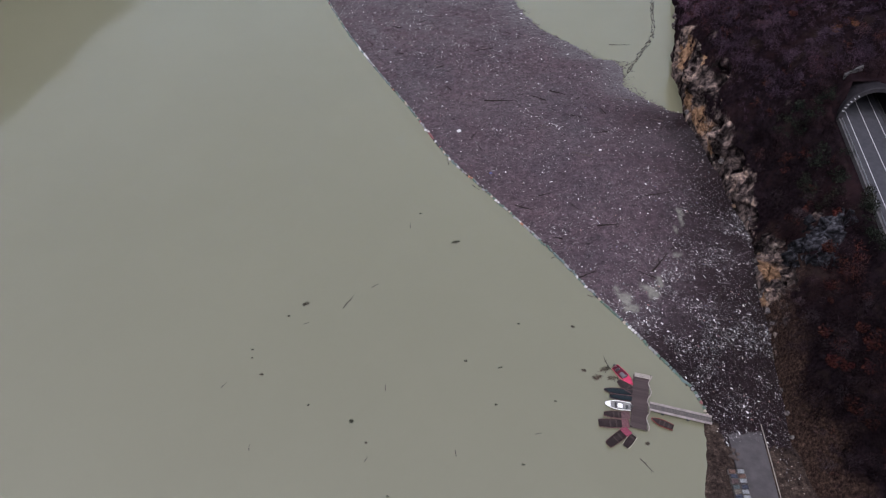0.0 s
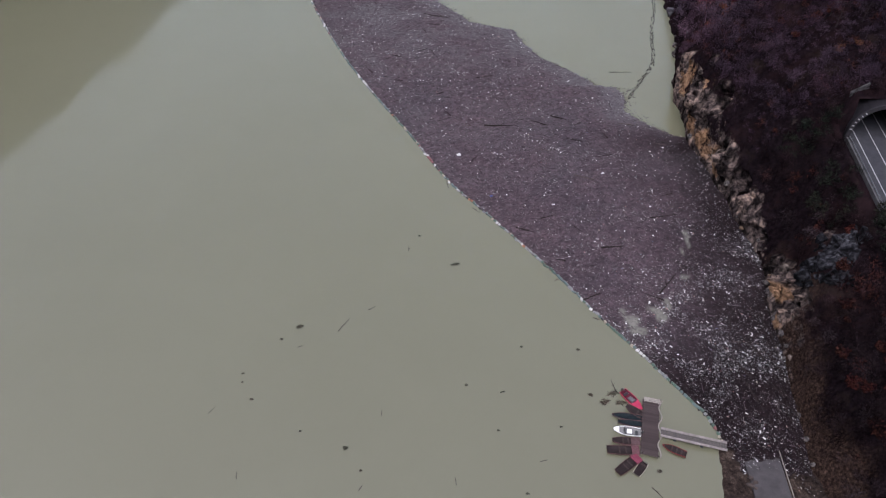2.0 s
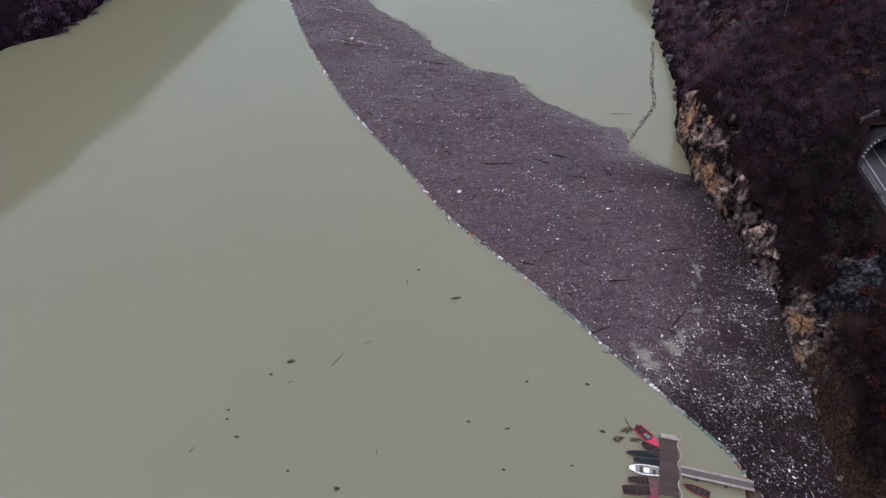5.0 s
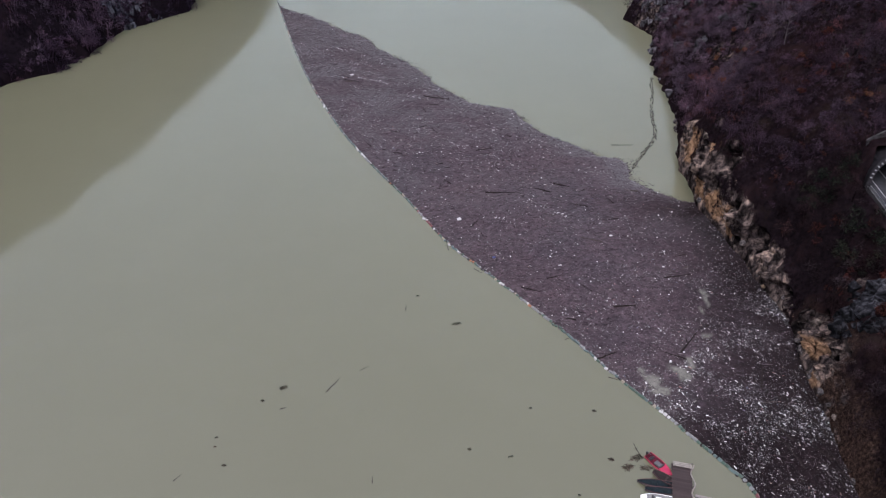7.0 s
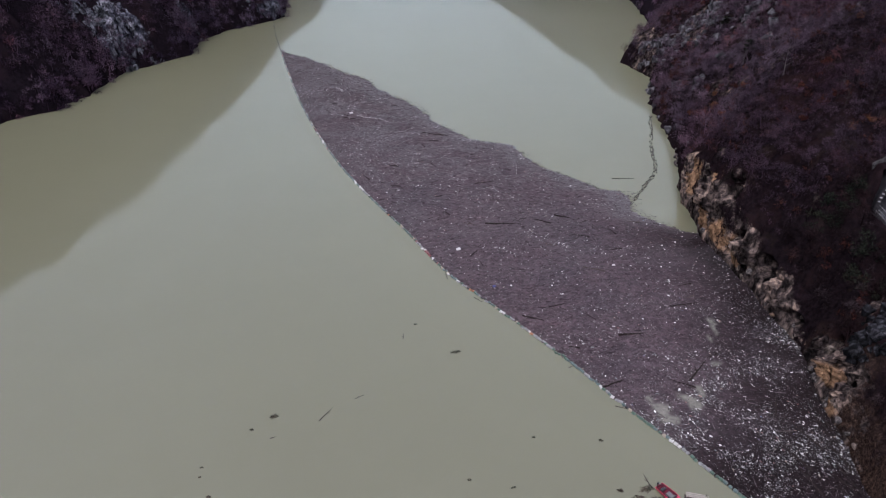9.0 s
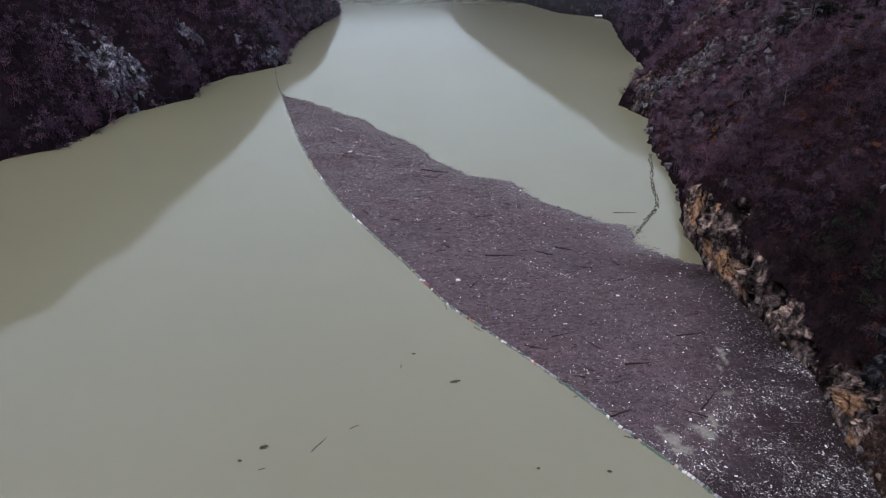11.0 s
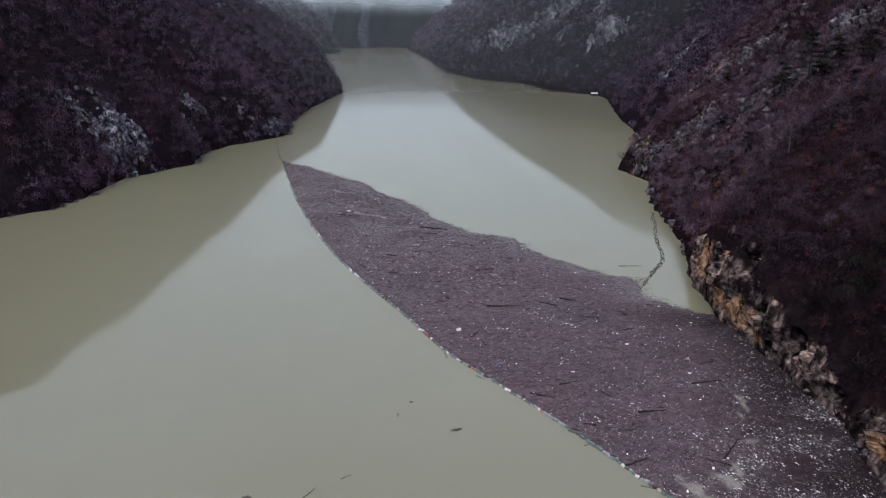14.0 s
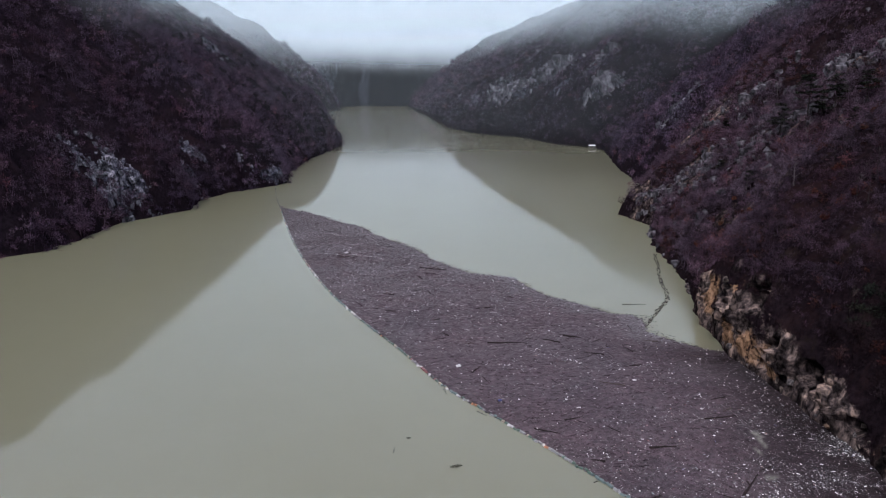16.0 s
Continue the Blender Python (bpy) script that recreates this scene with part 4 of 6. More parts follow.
for zz in (0.55, 0.72):
    tube(rail, [(float(road_mid(v)) - 5.35, v, ROAD_Z + zz) for v in np.arange(60, PORTAL_Y, 4)], [0.07] * len(np.arange(60, PORTAL_Y, 4)), 5)
part("crash_barrier", rail, M_STEEL, road)
for v in np.arange(62, PORTAL_Y, 4):
    bm = bmesh.new()
    box(bm, float(road_mid(v)) - 5.35, v, ROAD_Z + 0.4, 0.1, 0.08, 0.75)
    part("barrier_post", bm, M_STEEL, road)


def arch(bm, r_in, r_out, y0, y1, spring, mid, rows=16):
    """A round concrete vault along y on short upright walls."""
    def section(r):
        pts = [(-r, 0.0)] + [(-r * math.cos(a), spring + r * math.sin(a)) for a in np.linspace(0, math.pi, rows)] + [(r, 0.0)]
        return pts
    rings = []
    for yy in (y0, y1):
        shift = float(road_mid(yy))
        rings.append([[bm.verts.new((shift + px, yy, ROAD_Z + pz)) for px, pz in section(r)] for r in (r_in, r_out)])
    (i0, o0), (i1, o1) = rings
    for k in range(len(i0) - 1):
        bm.faces.new((i0[k], i0[k + 1], i1[k + 1], i1[k]))
        bm.faces.new((o0[k + 1], o0[k], o1[k], o1[k + 1]))
        bm.faces.new((i0[k + 1], i0[k], o0[k], o0[k + 1]))
        bm.faces.new((i1[k], i1[k + 1], o1[k + 1], o1[k]))


tunnel = empty("tunnel", Matrix(), "dark concrete tunnel portal with a projecting round hood", "tunnel", kind="structure")
bm = bmesh.new()
arch(bm, 5.75, 6.5, PORTAL_Y - 0.8, PORTAL_Y + 14, 2.4, 0)
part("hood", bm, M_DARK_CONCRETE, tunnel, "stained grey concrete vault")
bm = bmesh.new()
arch(bm, 5.6, 6.58, PORTAL_Y - 1.25, PORTAL_Y - 0.78, 2.4, 0)
part("rim", bm, plain("rim_concrete", (0.034, 0.031, 0.035), 0.85, 0, 0.5, 0.7), tunnel, "weathered concrete edge ring")
for k in range(6):
    a = radians(4 + k * 8.5)
    bm = bmesh.new()
    box(bm, float(road_mid(PORTAL_Y - 1.3)) - 6.08 * math.cos(a), PORTAL_Y - 1.27, ROAD_Z + 2.4 + 6.08 * math.sin(a), 0.55, 0.06, 0.26, 0.01, Matrix.Rotation(a, 4, "Y"))
    part("marker_block", bm, M_MARK, tunnel, "white painted warning block")
# near-black lining and closing wall carry the darkness inside the bore in their colour
bm = bmesh.new()
arch(bm, 5.7, 5.8, PORTAL_Y + 14, 176, 2.4, 0)
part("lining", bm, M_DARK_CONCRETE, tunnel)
bm = bmesh.new()
box(bm, float(road_mid(176)), 176, ROAD_Z + 4, 12.5, 0.4, 9)
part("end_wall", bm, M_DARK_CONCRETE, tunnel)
bm = bmesh.new()
box(bm, 93.7, 137.6, 32.5, 5.0, 0.35, 1.8, 0.05, Matrix.Rotation(radians(20), 4, "Z") @ Matrix.Rotation(radians(-16), 4, "Y"))
part("head_wall", bm, M_CONCRETE, tunnel, "low retaining wall above the vault")

# ---- floating boom of plastic drums ----
DRUM_PAINT = {"teal": (0.085, 0.125, 0.118), "white": (0.52, 0.52, 0.50), "grey": (0.20, 0.205, 0.205), "orange": (0.30, 0.125, 0.06), "red": (0.18, 0.06, 0.062), "green": (0.055, 0.098, 0.074), "cream": (0.33, 0.29, 0.22), "black": (0.02, 0.02, 0.022)}
DRUM_MAT = {k: plain("drum_" + k, v, 0.45, 0, 0.45, 1.6) for k, v in DRUM_PAINT.items()}
M_ROPE = plain("wet_rope", (0.06, 0.055, 0.05), 0.9, 0, 0.3, 6)


def drum_bmesh(length=0.70, radius=0.31, sides=7):
    bm = bmesh.new()
    profile = [(-0.5, 0.82), (-0.44, 1.0), (0.44, 1.0), (0.5, 0.82)]
    tube(bm, [(p * length, 0, 0) for p, _ in profile], [radius * q for _, q in profile], sides)
    return bm


boom = empty("floating_boom", Matrix(), "chain of coloured plastic drums holding back the waste", "boom")
drum_meshes = {}
for k, mat in DRUM_MAT.items():
    bm = drum_bmesh()
    drum_meshes[k] = bpy.data.meshes.new("drum_" + k)
    bm.to_mesh(drum_meshes[k])
    bm.free()
    drum_meshes[k].materials.append(mat)
r = random.Random(12)
drum_line = spline(BOOM, 0.86)
far_verts, far_faces = {k: [] for k in DRUM_PAINT}, {k: [] for k in DRUM_PAINT}
colour = "teal"
for n, (bx, by) in enumerate(drum_line[:-1]):
    if r.random() < 0.7:
        colour = r.choices(list(DRUM_PAINT), (3, 0, 2, 0, 0, 4, 0, 5) if by > 366 else (4, 2.2, 4, 0.9, 1.1, 4.5, 1.8, 1.5) if by > 82 else (5, 0.6, 2, 0.2, 0.8, 6, 0.6, 3))[0]
    ang = math.atan2(drum_line[n + 1][1] - by, drum_line[n + 1][0] - bx) + r.gauss(0, 0.2)
    long = r.choice((1.0, 1.0, 1.0, 0.8, 1.35))
    m = Matrix.Translation((bx + r.gauss(0, 0.09), by + r.gauss(0, 0.09), 0.06 + r.uniform(-0.08, 0.08))) @ Matrix.Rotation(ang, 4, "Z") @ Matrix.Rotation(r.gauss(0, 0.08), 4, "Y") @ Matrix.Diagonal((long, r.uniform(0.8, 1.1), 1, 1))
    if n < 290:
        ob = new("drum", drum_meshes[colour])
        ob.parent = boom
        ob.matrix_basis = m
    else:
        me = drum_meshes[colour]
        start = sum(len(v) for v in far_verts[colour])
        far_verts[colour].append(np.array([m @ (v.co * (1.0 if by < 366 else 0.55)) for v in me.vertices]))
        far_faces[colour] += [tuple(start + i for i in p.vertices) for p in me.polygons]
for k in DRUM_PAINT:
    me = bpy.data.meshes.new("far_drums")
    me.from_pydata([tuple(v) for a in far_verts[k] for v in a], [], far_faces[k])
    me.materials.append(DRUM_MAT[k])
    ob = new("far_drums", me)
    ob.parent = boom
    tagged(ob, f"weathered {k} drums", kind="stuff")
bm = bmesh.new()
line = spline(BOOM, 3.0)
tube(bm, [(p[0], p[1], 0.12) for p in line], [0.05] * len(line), 4)
part("rope", bm, M_ROPE, boom)

# ---- logs ----
M_LOG = plain("wet_driftwood", (0.024, 0.0175, 0.017), 0.85, 0, 0.5, 2.5)
M_LOG_PALE = plain("bleached_driftwood", (0.085, 0.07, 0.064), 0.85, 0, 0.5, 2.5)


def log_bmesh(length, radius, r, stubs=3, crook=0.12):
    """A crooked, tapered trunk with broken branch stubs."""
    bm = bmesh.new()
    pts, rad, bend = [], [], r.uniform(-crook, crook)
    for k in range(8):
        u = k / 7 - 0.5
        pts.append((u * length, math.sin(u * 3.1) * bend * length * 0.5 + r.uniform(-1, 1) * radius * 0.3, r.uniform(-0.3, 0.3) * radius))
        rad.append(radius * (1.1 - 0.75 * k / 7) * r.uniform(0.9, 1.1))
    tube(bm, pts, rad, 6)
    for k in range(stubs):
        p = Vector(pts[r.randrange(2, 7)])
        a, side = r.uniform(0.3, 1.1), r.choice((-1, 1))
        q = p + Vector((math.cos(a), side * math.sin(a), r.uniform(0.0, 0.25))) * length * r.uniform(0.10, 0.24)
        tube(bm, [p, (p + q) / 2 + Vector((0, 0, 0.05)), q], [radius * 0.45, radius * 0.32, radius * 0.12], 5)
    return bm


def log(name, x, y, length, radius, ang, r, label, category="log", group="", pale=False, z=None, stubs=3):
    me = bpy.data.meshes.new(name)
    bm = log_bmesh(length, radius, r, stubs, 0.12 if stubs else 0.03)
    bm.to_mesh(me)
    bm.free()
    me.materials.append(M_LOG_PALE if pale else M_LOG)
    ob = new(name, me)
    ob.matrix_basis = pose(x, y, radius * 0.35 if z is None else z, 0, 0, ang)
    return tagged(ob, label, category, group)


r = random.Random(23)
# long drift logs that stand out on the raft
for lx, ly, length, ang in ((16.0, 171.8, 8.5, -8), (55.0, 131.3, 7, 5), (50.6, 107.9, 8, 52), (46.5, 104, 5, 150), (59.5, 86.2, 9, 115), (60.0, 80, 8, 100), (20, 126, 5, -20), (26, 131, 4, 20),
                            (-3, 244, 10, -28), (13, 200, 6, 10), (-36, 262, 7, -15), (34, 176, 5, -30), (8, 155, 4, 65), (40, 120, 5, 10), (33, 104, 5, 20), (62, 98, 6, 70), (64, 90, 7, 105), (57, 73, 6, 10)):
    log("drift_log", lx, ly, length, r.uniform(0.13, 0.22), ang, r, "dark waterlogged trunk with broken branches on the raft", group="logs on the raft", z=0.34)
for _ in range(46):
    while True:
        lx, ly = r.uniform(-85, 72), r.uniform(68, 350)
        if inside_raft(np.array([lx]), np.array([ly]))[0] > 3:
            break
    log("drift_log", lx, ly, r.uniform(2.2, 5.5), r.uniform(0.08, 0.17), r.gauss(150, 45), r, "dark drift log lying in the floating waste", group="logs on the raft", z=0.32, pale=r.random() < 0.2, stubs=2)
# poles heaped along the foot of the shore
for k in range(34):
    ly = r.uniform(60, 104)
    log("drift_pole", float(np.interp(ly, EAST_Y, EAST_X)) - r.uniform(0.3, 3.2), ly, r.uniform(3, 6.5), r.uniform(0.06, 0.12), r.gauss(104, 10), r, "wet stranded pole heaped against the shore", "pole", "stranded poles", z=0.45 + r.uniform(0, 0.3), stubs=1)
# chain of logs from the raft to the bank
M_CHAIN = plain("soaked_boom_log", (0.060, 0.056, 0.050), 0.85, 0, 0.6, 1.2)
chain = spline([(56.4, 185), (60, 192.5), (64.6, 200.3), (68.6, 207), (70.8, 214.3), (72.8, 226), (75.5, 238), (78.7, 248.8), (80.5, 258), (83.5, 268)], 1.7)
for n in range(len(chain) - 1):
    d = chain[n + 1] - chain[n]
    d /= np.linalg.norm(d)
    for off in (-0.28, 0.28):
        if r.random() < 0.88:
            at = chain[n] + d[::-1] * (1, -1) * (off + r.gauss(0, 0.14)) + d * r.gauss(0, 0.3)
            ob = log("boom_log", at[0], at[1], r.uniform(1.3, 2.6), r.uniform(0.13, 0.26), math.degrees(math.atan2(d[1], d[0])) + r.gauss(0, 9), r,
                     "half-sunk log chained end to end towards the bank", group="log chain", z=0.05, stubs=1)
            ob.data.materials[0] = M_CHAIN
log("boom_log", 57.5, 203.5, 7, 0.12, -4, r, "thin pole floating beside the log chain", group="log chain", z=0.03, stubs=1)

# ---- drift on the open water ----
M_WEED = twig_material("rotting_reed_clump", (0.034, 0.035, 0.028), (0.062, 0.064, 0.048), (0.080, 0.082, 0.061), 0.8)


def weed_clump(x, y, size, seed):
    """A low mat of reeds and twigs afloat."""
    g = np.random.default_rng(seed)
    n = 70
    a, b = g.uniform(0, 2 * np.pi, n), g.uniform(0, np.pi, n)
    c = np.stack([np.cos(a) * g.uniform(0, 1, n) ** 0.6 * size * 0.9, np.sin(a) * g.uniform(0, 1, n) * size * float(g.uniform(0.25, 0.7)), g.uniform(-0.02, 0.08, n)], 1)
    ax = np.stack([np.cos(b), np.sin(b), g.normal(0, 0.08, n)], 1) * (g.uniform(0.2, 0.7, n) * size)[:, None]
    ay = np.stack([-np.sin(b), np.cos(b), np.zeros(n)], 1) * 0.03
    up = np.array([0, 0, 0.05])
    verts = np.stack([c - ax - ay, c - ax + ay, c + ax + up * 0, c - ax * 0.2 + up * 2], 1).reshape(-1, 3)
    faces = (np.arange(n)[:, None, None] * 4 + np.array([(0, 1, 2), (0, 2, 3), (1, 3, 2), (0, 3, 1)])).reshape(-1, 3)
    ob = new("weed_clump", mesh_from("weed_clump", verts, faces, M_WEED))
    ob.matrix_basis = pose(x, y, 0.02, 0, 0, float(g.uniform(-20, 20)))
    tagged(ob, "small dark mat of reeds adrift on the water", "drift", "drift on the water")


for n, (x, y, s) in enumerate(((2.6, 114.3, 1.0), (-31, 95.3, 0.85), (-6.1, 124.1, 0.5), (-40.5, 83.1, 0.35), (-40.2, 81, 0.3), (-18.2, 66.5, 0.7), (4.3, 80.4, 0.45), (11.4, 78.8, 0.5), (27.7, 89.3, 0.5),
                              (10.1, 70.2, 0.35), (-37.5, 77, 0.45), (-10.3, 51.6, 0.4), (14.5, 57.7, 0.45), (-34.2, 91.9, 0.4), (33.0, 78.6, 1.2), (31, 76.6, 1.0), (28.6, 78.2, 0.6), (34.2, 76.4, 1.0), (38.5, 62, 0.6), (-15, 62, 0.35), (22, 71, 0.3), (16, 90, 0.4), (-27, 70, 0.3))):
    weed_clump(x, y, s * (1.0 if s > 0.8 else 0.8), 300 + n)
r = random.Random(31)
for x, y, length, ang in ((-21.5, 96.0, 3.6, 68), (-8.5, 119.8, 1.6, 85), (-15.9, 100.6, 1.6, 35), (-44.7, 74.5, 1.4, 55), (37.5, 57.6, 2.8, -48), (-14.7, 58.7, 1.1, 60), (0.8, 144.5, 3.0, 100),
                          (8.1, 133.8, 2.2, -40), (26, 109.5, 1.6, 30), (33.2, 97.6, 2.0, -20), (-37, 61, 1.2, 100), (18, 64, 1.2, 20), (2, 60, 1.3, 100), (-30, 90, 1.0, 20), (-12, 74, 1.2, 85), (34.5, 71.8, 2.2, 140), (33.5, 80.2, 2.6, 95)):
    log("drift_stick", x, y, length * 1.15, 0.05 + 0.012 * length, ang, r, "thin branch drifting alone on the water", "branch", "drift on the water", z=0.02, stubs=3)

# ---- larger litter ----
M_FOAM = plain("polystyrene", (0.60, 0.60, 0.585), 0.7, 0, 0.2, 3)
M_SHEET = plain("plastic_sheet", (0.62, 0.63, 0.62), 0.4, 0, 0.35, 3)
M_BLUE = plain("blue_plastic", (0.028, 0.042, 0.15), 0.4, 0, 0.3, 3)


def lump(name, x, y, sx, sy, sz, material, seed, label, category, ang=0.0, group="large litter"):
    """A crumpled or broken block, its corners knocked about."""
    g = random.Random(seed)
    bm = bmesh.new()
    bmesh.ops.create_cube(bm, size=1)
    bmesh.ops.subdivide_edges(bm, edges=bm.edges[:], cuts=2, use_grid_fill=True)
    for v in bm.verts:
        v.co = Vector((v.co.x * sx * g.uniform(0.8, 1.1), v.co.y * sy * g.uniform(0.8, 1.1), v.co.z * sz * g.uniform(0.6, 1.25)))
    me = bpy.data.meshes.new(name)
    bm.to_mesh(me)
    bm.free()
    me.materials.append(material)
    ob = new(name, me)
    ob.matrix_basis = pose(x, y, 0.16 + sz * 0.4, g.uniform(-8, 8), g.uniform(-8, 8), ang)
    return tagged(ob, label, category, group)


lump("plastic_sheet", 4.0, 157.1, 1.05, 0.85, 0.5, M_SHEET, 1, "crumpled white plastic sheet on the raft", "litter", 20)
lump("foam_block", 42.8, 149.0, 0.8, 0.4, 0.25, M_FOAM, 2, "white foam block afloat in the waste", "litter", 10)
lump("foam_block", 27.9, 135.9, 0.85, 0.22, 0.18, M_FOAM, 3, "long white foam strip afloat in the waste", "litter", 0)
lump("plastic_crate", 12.2, 139.2, 0.75, 0.5, 0.3, M_BLUE, 4, "blue plastic crate in the waste", "litter", 15)
lump("foam_block", -37, 269, 1.4, 1.0, 0.4, M_FOAM, 5, "pale foam block afloat in the waste", "litter", 40)
lump("plastic_sheet", 45.3, 102.2, 0.6, 0.4, 0.25, M_SHEET, 6, "torn white plastic sheet in the waste", "litter", 70)
for n in range(36):
    while True:
        x, y = r.uniform(-70, 70), r.uniform(70, 330)
        if inside_raft(np.array([x]), np.array([y]))[0] > 2:
            break
    lump("foam_piece", x, y, r.uniform(0.3, 0.65), r.uniform(0.2, 0.35), r.uniform(0.12, 0.22), r.choice((M_FOAM, M_SHEET, M_FOAM)), 50 + n, "broken white foam piece in the waste", "litter", r.uniform(0, 180))

# ---- landing stage and boats ----
M_PLANK = Nodes("worn_deck_planks", 0.85, 0, 0.03)
M_PLANK = M_PLANK.color(M_PLANK.mix(M_PLANK.each(), (0.025, 0.0190, 0.0190), (0.034, 0.0262, 0.0258)))
M_PALE_WOOD = plain("bleached_timber", (0.25, 0.225, 0.20), 0.8, 0, 0.4, 2.5)
M_GREY_WOOD = plain("grey_timber", (0.10, 0.09, 0.083), 0.8, 0, 0.4, 2.5)
M_FLOAT = plain("pontoon_float", (0.05, 0.055, 0.06), 0.6, 0, 0.4, 2)
M_HULL = {"red": plain("crimson_hull", (0.34, 0.018, 0.062), 0.45, 0, 0.3, 1.5), "white": plain("white_hull", (0.60, 0.60, 0.58), 0.3, 0, 0.2, 1.5), "teal": plain("dark_teal_hull", (0.014, 0.020, 0.022), 0.5, 0, 0.3, 1.5),
          "brown": plain("brown_hull", (0.085, 0.042, 0.045), 0.65, 0, 0.4, 1.5), "rust": plain("rusty_red_hull", (0.11, 0.025, 0.022), 0.6, 0, 0.4, 1.5), "grey": plain("grey_hull", (0.24, 0.23, 0.19), 0.6, 0, 0.4, 1.5),
          "black": plain("tarred_hull", (0.018, 0.019, 0.021), 0.6, 0, 0.3, 1.5)}
M_INSIDE = {"grey": plain("grey_seat", (0.10, 0.10, 0.105), 0.6, 0, 0.3, 2), "seat": plain("dark_wood_seat", (0.045, 0.033, 0.031), 0.7, 0, 0.4, 2), "red": plain("boat_inside_crimson", (0.075, 0.012, 0.022), 0.7, 0, 0.4, 2), "pale": plain("boat_inside_pale", (0.17, 0.17, 0.168), 0.6, 0, 0.3, 2), "teal": plain("boat_inside_teal", (0.010, 0.016, 0.019), 0.6, 0, 0.4, 2), "dark": plain("boat_inside_wet", (0.022, 0.016, 0.016), 0.6, 0, 0.4, 2)}
M_TARP = {n: plain(n + "_tarpaulin", c, 0.65, 0, 0.35, 2.5) for n, c in (("brown", (0.080, 0.048, 0.050)), ("rose", (0.105, 0.050, 0.056)), ("crimson", (0.155, 0.036, 0.058)))}
M_MOTOR = plain("black_motor_cowl", (0.02, 0.02, 0.022), 0.35, 0, 0.2, 4)


def boat_sections(length, beam, depth, blunt, rows=11):
    """Half-widths and keel heights from stern to bow."""
    out = []
    for k in range(rows):
        u = k / (rows - 1)
        w = beam / 2 * (0.82 + 0.18 * math.sin(min(u, 0.5) * math.pi)) * (1 - (1 - blunt) * max(0, (u - 0.45) / 0.55) ** 2.2)
        out.append((-length / 2 + u * length, max(w, 0.04), depth * 0.9 * max(0, (u - 0.6) / 0.4) ** 2 * 0.8, depth * (1 + 0.18 * max(0, (u - 0.5) / 0.5) ** 2)))
    return out


M_RAIL = {"red": plain("crimson_rail", (0.33, 0.02, 0.045), 0.5, 0, 0.3, 2), "white": plain("white_rail", (0.75, 0.75, 0.74), 0.4, 0, 0.2, 2), "wood": plain("worn_wood_rail", (0.080, 0.042, 0.042), 0.7, 0, 0.4, 2), "rust": plain("rusty_rail", (0.14, 0.032, 0.030), 0.6, 0, 0.4, 2), "grey": plain("pale_rail", (0.33, 0.31, 0.25), 0.6, 0, 0.3, 2)}


